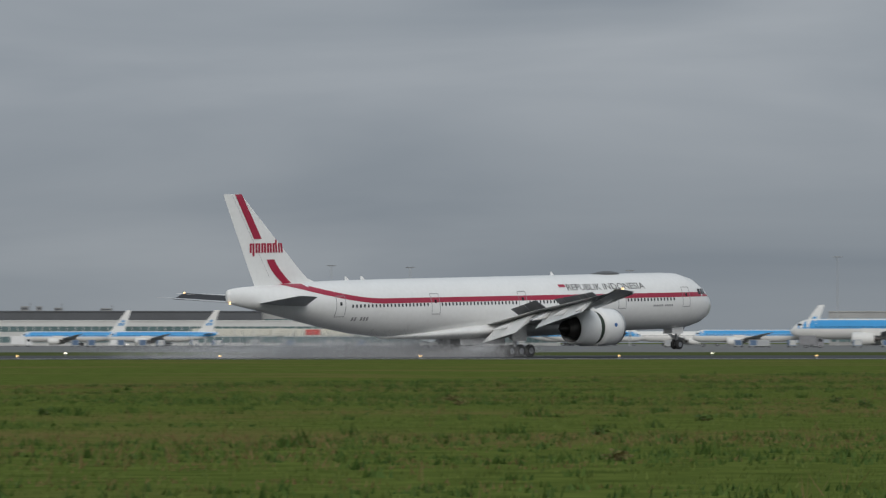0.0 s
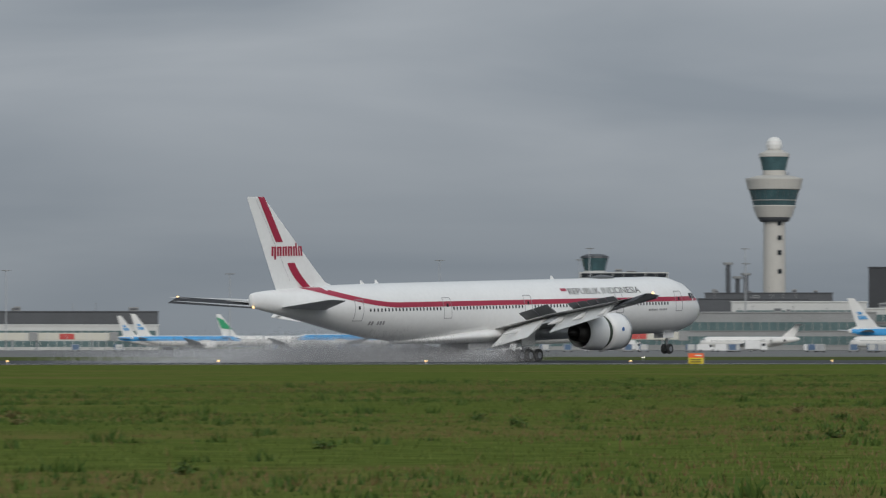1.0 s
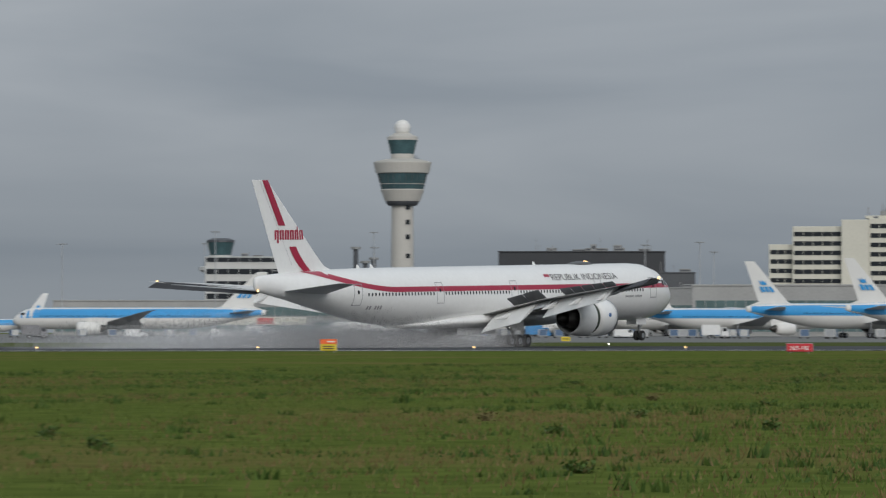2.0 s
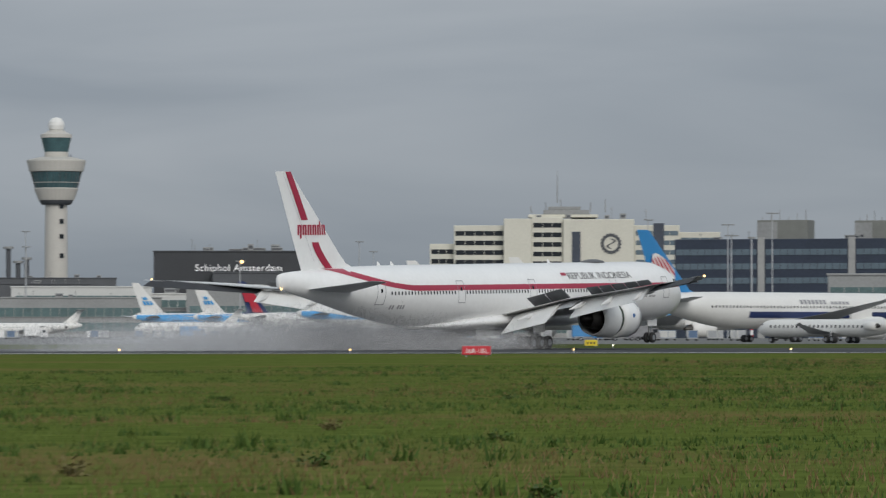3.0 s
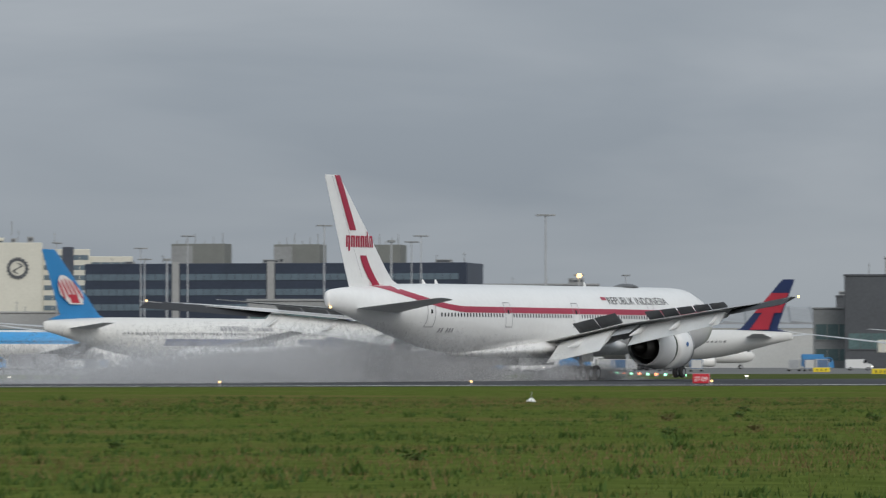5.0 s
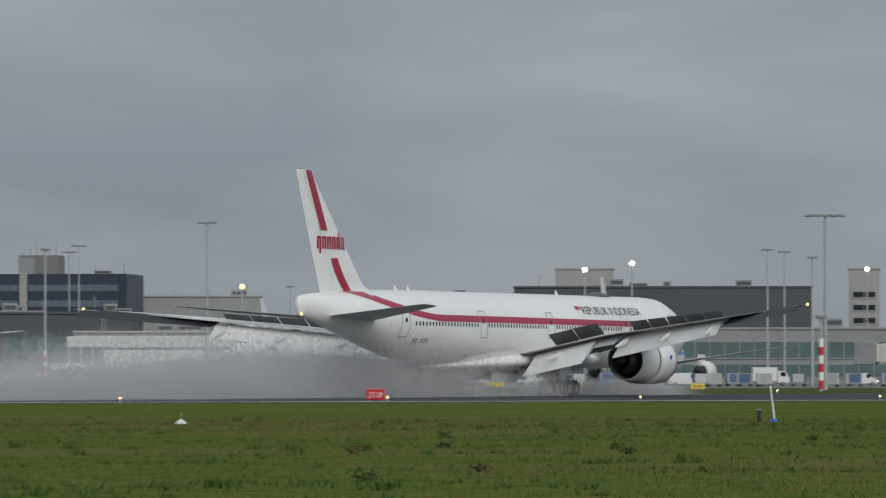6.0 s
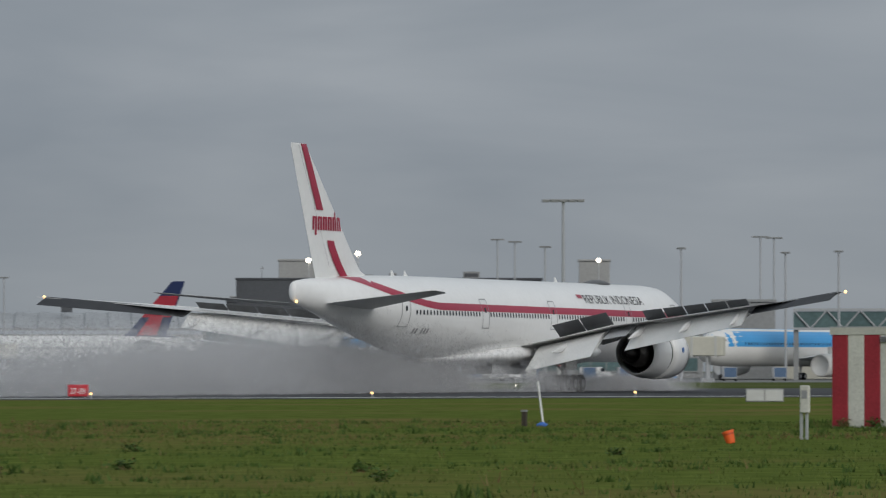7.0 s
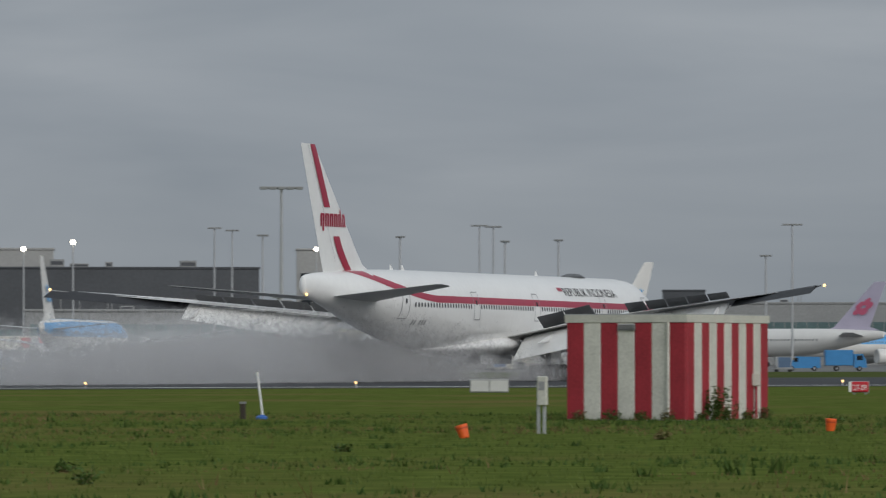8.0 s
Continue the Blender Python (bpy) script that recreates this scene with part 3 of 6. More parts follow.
def ground_mat(name, c_dark, c_light, c_dry, rough=0.9):
    m = bpy.data.materials.new(name)
    m.use_nodes = True
    nt = m.node_tree
    b = nt.nodes["Principled BSDF"]
    b.inputs["Roughness"].default_value = rough
    b.inputs["Specular IOR Level"].default_value = 0.0
    co = nt.nodes.new("ShaderNodeTexCoord")
    big = nt.nodes.new("ShaderNodeTexNoise")
    big.inputs["Scale"].default_value, big.inputs["Detail"].default_value = 0.06, 5.0
    mid = nt.nodes.new("ShaderNodeTexNoise")
    mid.inputs["Scale"].default_value, mid.inputs["Detail"].default_value = 0.9, 6.0
    r1 = nt.nodes.new("ShaderNodeValToRGB")
    r1.color_ramp.elements[0].position, r1.color_ramp.elements[0].color = 0.32, (*c_dark, 1)
    r1.color_ramp.elements[1].position, r1.color_ramp.elements[1].color = 0.68, (*c_light, 1)
    r2 = nt.nodes.new("ShaderNodeValToRGB")
    r2.color_ramp.elements[0].position, r2.color_ramp.elements[0].color = 0.5, (0, 0, 0, 1)
    r2.color_ramp.elements[1].position, r2.color_ramp.elements[1].color = 0.72, (0.8, 0.8, 0.8, 1)
    mix = nt.nodes.new("ShaderNodeMixRGB")
    mix.inputs[2].default_value = (*c_dry, 1)
    nt.links.new(co.outputs["Object"], big.inputs["Vector"])
    nt.links.new(co.outputs["Object"], mid.inputs["Vector"])
    nt.links.new(mid.outputs["Fac"], r1.inputs["Fac"])
    nt.links.new(big.outputs["Fac"], r2.inputs["Fac"])
    nt.links.new(r2.outputs["Color"], mix.inputs[0])
    nt.links.new(r1.outputs["Color"], mix.inputs[1])
    nt.links.new(mix.outputs["Color"], b.inputs["Base Color"])
    bump = nt.nodes.new("ShaderNodeBump")
    bump.inputs["Strength"].default_value, bump.inputs["Distance"].default_value = 0.6, 0.15
    nt.links.new(mid.outputs["Fac"], bump.inputs["Height"])
    nt.links.new(bump.outputs["Normal"], b.inputs["Normal"])
    return m


GRASS = ground_mat("mown_grass", (0.066, 0.092, 0.021), (0.122, 0.156, 0.037), (0.165, 0.125, 0.052))
FAR_GRASS = ground_mat("far_grass", (0.060, 0.078, 0.025), (0.095, 0.115, 0.045), (0.13, 0.135, 0.07))
ASPHALT = mat("wet_asphalt", (0.050, 0.052, 0.056), 0.75, vary=0.3, scale=0.08, fine=30, spec=0.12)
CONCRETE = mat("apron_concrete", (0.17, 0.17, 0.165), 0.8, vary=0.2, scale=0.03, fine=30, spec=0.15)
PAINT = mat("runway_paint", (0.7, 0.7, 0.68), 0.6, vary=0.15, scale=0.3)

bm = bmesh.new()
bmesh.ops.create_grid(bm, x_segments=40, y_segments=40, size=4500)
tagged(part("ground", bm, GRASS), "flat short green airfield grass", "grass", kind="structure")

# runway frame of reference: u along it, v across (positive away from the grass strip in front)
RW_O, RW_A = Vector((400.0, 303.0)), radians(-34.0)
RW_U, RW_V = Vector((math.cos(RW_A), math.sin(RW_A))), Vector((-math.sin(RW_A), math.cos(RW_A)))


def rw(u, v):
    return RW_O + RW_U * u + RW_V * v


strip("runway", rw(-1500, 0), rw(1600, 0), rw(1600, 122), rw(-1500, 122), 0.02, ASPHALT, "dark wet asphalt runway", "runway")
strip("runway_edge_line", rw(-1500, 9), rw(1600, 9), rw(1600, 10.2), rw(-1500, 10.2), 0.03, PAINT, "white painted runway edge line", "marking")
strip("taxi_grass", rw(-1500, 122), rw(1600, 122), rw(1600, 300), rw(-1500, 300), 0.025, FAR_GRASS, "grass strip beyond the runway", "grass")
strip("apron", rw(-2500, 300), rw(3000, 300), rw(3000, 2500), rw(-2500, 2500), 0.03, CONCRETE, "grey concrete apron", "apron")


# ---- parked airliners on the apron ----
SKY_BLUE = mat("sky_blue_paint", (0.045, 0.30, 0.62), 0.35, vary=0.06, scale=0.3)
NAVY = mat("navy_paint", (0.02, 0.035, 0.11), 0.4, vary=0.1, scale=0.3)
LIVERY_RED = mat("livery_red_paint", (0.45, 0.03, 0.05), 0.4, vary=0.1, scale=0.3)
DEEP_BLUE = mat("deep_blue_paint", (0.03, 0.21, 0.47), 0.35, vary=0.06, scale=0.3)
GREEN = mat("green_paint", (0.02, 0.30, 0.13), 0.4, vary=0.1, scale=0.3)
LILAC = mat("lilac_paint", (0.55, 0.50, 0.62), 0.4, vary=0.06, scale=0.3)
PINK = mat("pink_paint", (0.62, 0.13, 0.22), 0.4, vary=0.1, scale=0.3)
OFF_WHITE = mat("off_white_paint", (0.72, 0.71, 0.68), 0.4, vary=0.05, scale=0.2)


def parked(kind, m, upper, fin_col, label, length, dia, span, fin_top, marks=None, belt=None, ttail=False, lower=None, group="parked airliners"):
    """A parked jet: nose at +x, wheels on the ground, two engines, tail to -x."""
    root = empty("parked_airliner", m, label, "airliner", group)
    k = length / 74.2
    nose = length * 0.51
    keel = dia * 0.36
    hull = Body(length, dia, nose, keel)
    part("fuselage", hull.skin(20, 30), lower or OFF_WHITE, root, "", smooth=True)
    if upper is not None:
        bm = bmesh.new()
        for side in (-1, 1):
            hull.band(bm, nose - 0.012 * length, nose - 0.985 * length, lambda x: max(keel + dia * 0.52, hull.section(x)[1] + 0.05), lambda x: hull.section(x)[0] - 0.002 * dia, side, 34, 0.03, 6)
        part("upper_paint", bm, upper, root, "coloured upper fuselage")
    if belt is not None:
        bm = bmesh.new()
        for side in (-1, 1):
            hull.band(bm, nose - 0.02 * length, nose - 0.66 * length, lambda x: keel + dia * 0.30, lambda x: keel + dia * 0.47, side, 24, 0.04, 2)
        part("belt", bm, belt, root, "dark belt along the fuselage")
    if belt is not None:
        for side in (-1, 1):
            for k in range(13):
                if k == 5:
                    continue
                bm = bmesh.new()
                xa = nose - 0.30 * length + k * 1.05 * side
                hull.band(bm, xa, xa + 0.75, lambda x: keel + dia * 0.68, lambda x: keel + dia * (0.80 if k > 5 else 0.76), side, 1, 0.05)
                part("name_bar", bm, GREY_LINE, root)
    for side in (-1, 1):
        bm = bmesh.new()
        quads = []
        x = nose - 0.12 * length
        zc = keel + dia * 0.60
        while x > nose - 0.80 * length:
            quads.append([(x - 0.16, zc - 0.2), (x + 0.16, zc - 0.2), (x + 0.16, zc + 0.2), (x - 0.16, zc + 0.2)])
            x -= 0.9 if dia > 5 else 1.0
        hull.decal(bm, quads, side, 0.06)
        tagged(part("cabin_windows", bm, GLASS_DARK, root), kind="stuff")
        bm = bmesh.new()
        hull.band(bm, nose - 0.035 * length, nose - 0.055 * length, lambda x: keel + dia * 0.66, lambda x: keel + dia * 0.76, side, 2, 0.05)
        part("cockpit_window", bm, GLASS_DARK, root)
    base = keel + dia * 0.93
    fl = nose - length
    fs = [(fl + 0.205 * length, 0.19 * length, base, 0.05), (fl + 0.175 * length, 0.125 * length, base + 0.07 * (fin_top - base), 0.07),
          (fl + 0.035 * length, 0.042 * length, fin_top - 0.1, 0.08), (fl + 0.03 * length, 0.035 * length, fin_top, 0.05)]
    fin = part("fin", upright_foil(fs), fin_col, root)
    if marks:
        marks(fin, fs, base, fin_top)
    for side in (-1, 1):
        zt = fin_top - 0.3 if ttail else keel + dia * 0.72
        xt = fl + 0.07 * length if ttail else fl + 0.15 * length
        st = [(xt, 0.09 * length, 0.0 if ttail else dia * 0.2, zt, 0.09), (xt - 0.10 * length * (0.5 if ttail else 1), 0.035 * length, span * 0.165, zt + span * 0.012, 0.08)]
        part("tailplane", wing_mesh(st, side), WING_GREY, root)
        r = nose - 0.345 * length
        z0 = keel + dia * 0.2
        st = [(r, 0.18 * length, dia * 0.35, z0, 0.12), (r - 0.075 * length, 0.11 * length, span * 0.16, z0 + span * 0.018, 0.11), (r - 0.25 * length, 0.035 * length, span * 0.46, z0 + span * 0.055, 0.09),
              (r - 0.30 * length, 0.012 * length, span * 0.5, z0 + span * 0.064, 0.07)]
        part("wing", wing_mesh(st, side), WING_GREY, root)
        ed = dia * (0.31 if dia > 3 else 0.26)
        ex, ey, ez = (fl + 0.22 * length, side * dia * 0.75, keel + dia * 0.62) if ttail else (r + 0.01 * length, side * span * 0.15, max(ed + 0.5, z0 - ed * 0.55))
        bm = bmesh.new()
        revolve(bm, [(ed * 1.7, ed * 0.82), (ed * 1.9, ed * 0.9), (ed * 1.6, ed), (0, ed), (-ed * 1.7, ed * 0.75), (-ed * 1.7, ed * 0.6), (ed * 1.2, ed * 0.75)], n=20, cap=True)
        part("engine", bm, OFF_WHITE if upper is not DEEP_BLUE else OFF_WHITE, root, "white engine nacelle", Matrix.Translation((ex, ey, ez)), smooth=True)
        bm = bmesh.new()
        revolve(bm, [(-ed * 1.6, ed * 0.6), (-ed * 2.6, ed * 0.2)], n=14)
        part("nozzle", bm, DARK_METAL, root, "", Matrix.Translation((ex, ey, ez)))
        if not ttail:
            bm = bmesh.new()
            box(bm, -ed * 2, ed, -0.2, 0.2, 0.0, ed * 1.1)
            part("pylon", bm, OFF_WHITE, root, "", Matrix.Translation((ex - ed * 0.6, ey, ez + ed * 0.5)))
        bm = bmesh.new()
        tube(bm, (0, 0, 0.5), (0, 0, z0 + 0.4), 0.18, None, 8)
        part("main_gear", bm, METAL, root, "", Matrix.Translation((nose - 0.53 * length, side * dia * 0.85, 0)))
        for dx in (-0.7, 0.7):
            wheel(root, "wheel", nose - 0.53 * length + dx, side * dia * 0.85, 0.62, 0.9)
    bm = bmesh.new()
    tube(bm, (0, 0, 0.4), (0, 0, keel + 0.3), 0.14, None, 8)
    part("nose_gear", bm, METAL, root, "", Matrix.Translation((nose - 0.085 * length, 0, 0)))
    wheel(root, "wheel", nose - 0.085 * length, 0, 0.5, 0.6)
    return root


def fin_patch(fin, fs, name, material, f0, f1, z0, z1, shape=None, label=""):
    """A mark on both faces of a fin, by chord fractions and heights, optionally as a polygon in that unit square."""
    shape = shape or [(0, 0), (1, 0), (1, 1), (0, 1)]
    bm = bmesh.new()
    for side in (-1, 1):
        vs = []
        for u, w in shape:
            z = z0 + (z1 - z0) * w
            f = f0 + (f1 - f0) * u
            for a, b in zip(fs, fs[1:]):
                if z <= b[2] or b is fs[-1]:
                    k = (z - a[2]) / (b[2] - a[2])
                    le, c, _, t = [p + (q - p) * k for p, q in zip(a, b)]
                    vs.append(bm.verts.new((le - f * c, side * (t * c * 0.62 + 0.05), z)))
                    break
        bm.faces.new(vs)
    part(name, bm, material, fin, label)


def crown_marks(fin, fs, base, top):
    h = top - base
    for k in range(3):
        fin_patch(fin, fs, "logo_block", SKY_BLUE, 0.24 + k * 0.19, 0.38 + k * 0.19, base + 0.30 * h, base + 0.42 * h, label="blue block of the fin mark")
    fin_patch(fin, fs, "logo_crown", SKY_BLUE, 0.38, 0.64, base + 0.46 * h, base + 0.56 * h, [(0, 0), (1, 0), (1.15, 1), (0.75, 0.6), (0.5, 1.1), (0.25, 0.6), (-0.15, 1)], "blue crown shape")


def red_blue_marks(fin, fs, base, top):
    h = top - base
    fin_patch(fin, fs, "red_panel", LIVERY_RED, 0.03, 0.97, base + 0.36 * h, base + 0.74 * h, label="red panel")
    fin_patch(fin, fs, "red_panel", LIVERY_RED, 0.30, 0.72, base + 0.04 * h, base + 0.36 * h, label="red panel")


def blossom_marks(material, petals):
    def draw(fin, fs, base, top):
        h = top - base
        for k in range(petals):
            a = k * 2 * math.pi / petals + 0.3
            cxx, cz = 0.5 + 0.20 * math.cos(a), 0.48 + 0.11 * math.sin(a)
            shape = [(0.5 + 0.5 * math.cos(j * math.pi / 4), 0.5 + 0.5 * math.sin(j * math.pi / 4)) for j in range(8)]
            fin_patch(fin, fs, "petal", material, cxx - 0.14, cxx + 0.14, base + (cz - 0.08) * h, base + (cz + 0.08) * h, shape, "blossom petal")
    return draw


def kapok_marks(fin, fs, base, top):
    h = top - base
    fan = [(0.5 + 0.5 * math.cos(j * math.pi / 8), 0.35 + 0.65 * math.sin(j * math.pi / 8)) for j in range(9)] + [(0.25, 0.0), (0.75, 0.0)]
    fin_patch(fin, fs, "flower_edge", OFF_WHITE, 0.13, 0.87, base + 0.22 * h, base + 0.64 * h, fan, "white edge of the flower")
    for k in range(5):
        u = 0.23 + k * 0.135
        lift = 0.05 * (1 - abs(k - 2) / 2)
        shape = [(0.5 + 0.5 * math.cos(j * math.pi / 4), 0.5 + 0.5 * math.sin(j * math.pi / 4)) for j in range(8)]
        bmz = base + (0.34 + lift) * h
        fin_patch(fin, [(a, c, z, t * 1.1 + 0.006) for a, c, z, t in fs], "petal", LIVERY_RED, u - 0.042, u + 0.042, bmz - 0.06 * h, bmz + 0.22 * h, shape, "red petal")
    fin_patch(fin, [(a, c, z, t * 1.1 + 0.006) for a, c, z, t in fs], "cup", LIVERY_RED, 0.38, 0.62, base + 0.24 * h, base + 0.36 * h, None, "red flower cup")


def plain_stripe(material):
    def draw(fin, fs, base, top):
        h = top - base
        fin_patch(fin, fs, "colour_panel", material, 0.0, 1.0, base + 0.3 * h, base + 0.85 * h, [(0, 0), (0.9, 0.1), (1, 1), (0.2, 0.8)], "coloured fin panel")
    return draw


BIG, MID, SMALL = (73.9, 6.2, 64.0, 18.5), (63.0, 5.7, 60.0, 17.2), (39.5, 3.8, 35.0, 12.6)
BLUE_LABEL = "parked airliner with sky-blue top, white belly and white fin"
for row, size in (
        ((1077.8, 1066.9, 122.7), BIG),
        ((1179.1, 1327.0, -27.6), SMALL),
        ((1240.9, 1405.8, -55.4), SMALL),
        ((1054.8, 1458.5, 134.1), SMALL),
        ((1067.7, 1424.2, 133.1), SMALL),
        ((1055.2, 1109.9, 132.4), SMALL),
        ((1306.8, 1102.0, -19.5), MID),
        ((1303.5, 1075.0, -17.2), MID),
        ((1104.8, 874.6, -11.9), MID),
        ((1045.5, 787.1, -13.2), BIG),
        ((1017.1, 736.4, -12.5), BIG),
        ((1077.8, 624.3, 14.6), MID),
        ((995.7, 424.6, 168.0), BIG),
        ((977.0, 500.8, 14.8), BIG),
        ((1411.8, 472.1, 125.3), BIG)):
    x, y, h = row
    parked("blue", pose(x, y, 0.03, 0, 0, h), SKY_BLUE, OFF_WHITE, BLUE_LABEL, *size, marks=crown_marks)
parked("green", pose(1207.5, 1314.9, 0.03, 0, 0, -28.6), None, OFF_WHITE, "parked white airliner with a green mark on its fin", *SMALL, marks=plain_stripe(GREEN))
for x, y, h in ((1192.4, 1078.4, 132.0), (1182.8, 1008.7, 125.3)):
    parked("white", pose(x, y, 0.03, 0, 0, h), None, OFF_WHITE, "small white regional jet parked before the terminal", 31.0, 3.3, 28.0, 8.4, ttail=True)
parked("redblue", pose(1289.7, 1047.0, 0.03, 0, 0, -13.2), None, NAVY, "parked white airliner with a red and navy fin", *MID, marks=red_blue_marks)
parked("redblue", pose(986.0, 570.4, 0.03, 0, 0, 88.4), None, NAVY, "parked white airliner with a red and navy fin", *MID, marks=red_blue_marks)
parked("flower", pose(786.4, 542.6, 0.03, 0, 0, -4.7), None, DEEP_BLUE, "parked white airliner with a blue fin and red flower", *BIG, marks=kapok_marks, belt=NAVY)
parked("regional", pose(723.8, 489.5, 0.03, 0, 0, 74.8), None, NAVY, "slim white regional jet with a navy tail", 36.4, 2.7, 24.9, 7.5, ttail=True)
parked("pale", pose(1131.4, 644.7, 0.03, 0, 0, -45.7), None, OFF_WHITE, "parked pale airliner at a pier", *SMALL, marks=crown_marks)
parked("blossom", pose(1265.6, 473.4, 0.03, 0, 0, 73.2), None, LILAC, "parked white airliner with a pink blossom on its fin", *BIG, marks=blossom_marks(PINK, 5))


# ---- buildings ----
CONC_WALL = mat("pale_concrete", (0.42, 0.41, 0.37), 0.8, vary=0.1, scale=0.15)
CREAM = mat("cream_cladding", (0.58, 0.56, 0.48), 0.7, vary=0.07, scale=0.12)
WHITE_CLAD = mat("white_cladding", (0.55, 0.55, 0.53), 0.6, vary=0.08, scale=0.12)
GREY_CLAD = mat("grey_cladding", (0.26, 0.265, 0.262), 0.6, vary=0.15, scale=0.12)
MID_CLAD = mat("mid_grey_cladding", (0.33, 0.33, 0.32), 0.6, vary=0.12, scale=0.12)
DARK_CLAD = mat("charcoal_cladding", (0.065, 0.07, 0.078), 0.5, vary=0.2, scale=0.12)
SLATE = mat("slate_spandrel", (0.032, 0.042, 0.065), 0.4, vary=0.2, scale=0.1)
SLATE_GLASS = mat("blue_grey_glazing", (0.12, 0.16, 0.19), 0.2, vary=0.15, scale=0.2)
GREEN_GLASS = mat("green_grey_glazing", (0.10, 0.155, 0.155), 0.15, vary=0.25, scale=0.15)
TOWER_GLASS = mat("tower_glazing", (0.06, 0.115, 0.125), 0.16, vary=0.3, scale=0.2)
TOWER_PALE = mat("tower_cladding", (0.50, 0.48, 0.44), 0.7, vary=0.06, scale=0.1)
ROOF_GREY = mat("ribbed_roof", (0.30, 0.31, 0.32), 0.5, vary=0.15, scale=0.1)
GALV = mat("galvanised_steel", (0.38, 0.39, 0.40), 0.5, vary=0.12, scale=0.5)
SIGN_RED = mat("sign_red", (0.55, 0.02, 0.035), 0.5, vary=0.06, scale=2)
SIGN_YELLOW = mat("sign_yellow", (0.72, 0.55, 0.02), 0.5, vary=0.06, scale=2)
SIGN_ORANGE = mat("sign_orange", (0.85, 0.13, 0.02), 0.5, vary=0.06, scale=2)
SIGN_WHITE = mat("sign_white", (0.8, 0.8, 0.78), 0.5, vary=0.04, scale=2)


def block(name, x, y, turn, w, h, depth, wall, label, category="building", storeys=(), glass=GREEN_GLASS, mullion=3.0, roof=None, base=0.0, margin=1.0, clutter=0):
    """A building: walls with a parapet, ribbon windows set into the front as (z0, z1) storeys, each ribbon with its mullions."""
    root = empty(name, pose(x, y, base, 0, 0, turn), label, category)
    h -= base
    boxed("wall", (-w / 2, w / 2, 0, depth, 0, h), wall, root, bevel=0.15)
    boxed("roof", (-w / 2 - 0.25, w / 2 + 0.25, -0.25, depth + 0.25, h - 0.02, h + 0.5), roof or wall, root, bevel=0.08)
    for z0, z1 in storeys:
        ob = boxed("window_band", (-w / 2 + margin, w / 2 - margin, -0.12, 0.3, z0, z1), glass, root)
        bm = bmesh.new()
        n = max(2, int((w - 2 * margin) / mullion))
        for k in range(n + 1):
            xx = -w / 2 + margin + (w - 2 * margin) * k / n
            box(bm, xx - 0.09, xx + 0.09, -0.2, 0.2, z0, z1)
        box(bm, -w / 2 + margin - 0.2, w / 2 - margin + 0.2, -0.28, 0.2, z0 - 0.25, z0)
        part("frame", bm, wall, ob)
    if clutter:
        roof_clutter(x, y, turn, w * 0.9, h + 0.5, clutter, int(w * 10), 2.0, depth - 2)
    return root


def storey_list(z0, step, high, n):
    return [(z0 + k * step, z0 + k * step + high) for k in range(n)]


def control_tower(x, y, h, dome=True):
    k = h / 101.0
    root = empty("control_tower", pose(x, y, 0, 0, 0, 20), "tall pale concrete control tower with glazed decks and white dome", "tower")

    def ring(name, prof, material, label=""):
        bm = bmesh.new()
        revolve(bm, [(z * k, r * k) for z, r in prof], axis_x=False, n=32)
        return part(name, bm, material, root, label)

    ring("shaft", [(0, 5.5), (40, 5.3), (61.5, 5.1)], TOWER_PALE, "round concrete shaft")
    ring("collar", [(60.8, 6.6), (62.0, 7.6), (63.0, 7.9)], DARK_CLAD)
    ring("lower_gallery", [(62.9, 8.2), (63.6, 8.5), (68.2, 10.2), (68.6, 10.0)], TOWER_PALE)
    ring("lower_glazing", [(68.4, 9.8), (76.2, 11.9)], TOWER_GLASS, "dark teal glazing")
    ring("sill", [(70.9, 10.65), (71.2, 10.75)], TOWER_PALE)
    ring("upper_gallery", [(76.0, 12.0), (76.3, 12.6), (80.9, 13.7), (81.5, 13.6), (82.6, 9.2), (82.9, 7.4)], TOWER_PALE)
    ring("neck", [(82.4, 5.4), (85.6, 5.5)], TOWER_PALE)
    ring("cab", [(85.3, 5.5), (91.9, 7.0)], TOWER_GLASS, "teal glazed cab")
    ring("cab_roof", [(91.8, 7.3), (93.4, 7.2), (94.6, 4.4), (95.2, 3.9)], TOWER_PALE)
    ring("dome", [(94.9, 2.6), (95.8, 3.4), (97.6, 3.8), (99.3, 3.5), (100.8, 2.3), (101.5, 0.2)], mat("dome_white", (0.74, 0.73, 0.70), 0.5), "white radar dome")
    for j in range(24):
        a = j * 2 * math.pi / 24
        bm = bmesh.new()
        tube(bm, (9.85 * k * math.cos(a), 9.85 * k * math.sin(a), 68.5 * k), (11.95 * k * math.cos(a), 11.95 * k * math.sin(a), 76.1 * k), 0.12, None, 5)
        part("mullion", bm, DARK_CLAD, root)
    for z in (45, 52, 59, 36):
        boxed("slot_window", (-1.0, 1.0, -5.6 * k, -5.0 * k, z * k, (z + 2.2) * k), GLASS_DARK, root, m=pose(0, 0, 0, 0, 0, -40))
    bm = bmesh.new()
    for j in range(5):
        tube(bm, (5 + j * 1.1, -4, 81.6 * k), (5 + j * 1.1, -4, (83.6 + j % 2) * k), 0.1, None, 5)
    box(bm, 5, 9.6, -4.3, -3.7, 82.2 * k, 83.0 * k)
    part("antenna_rack", bm, DARK_CLAD, root)


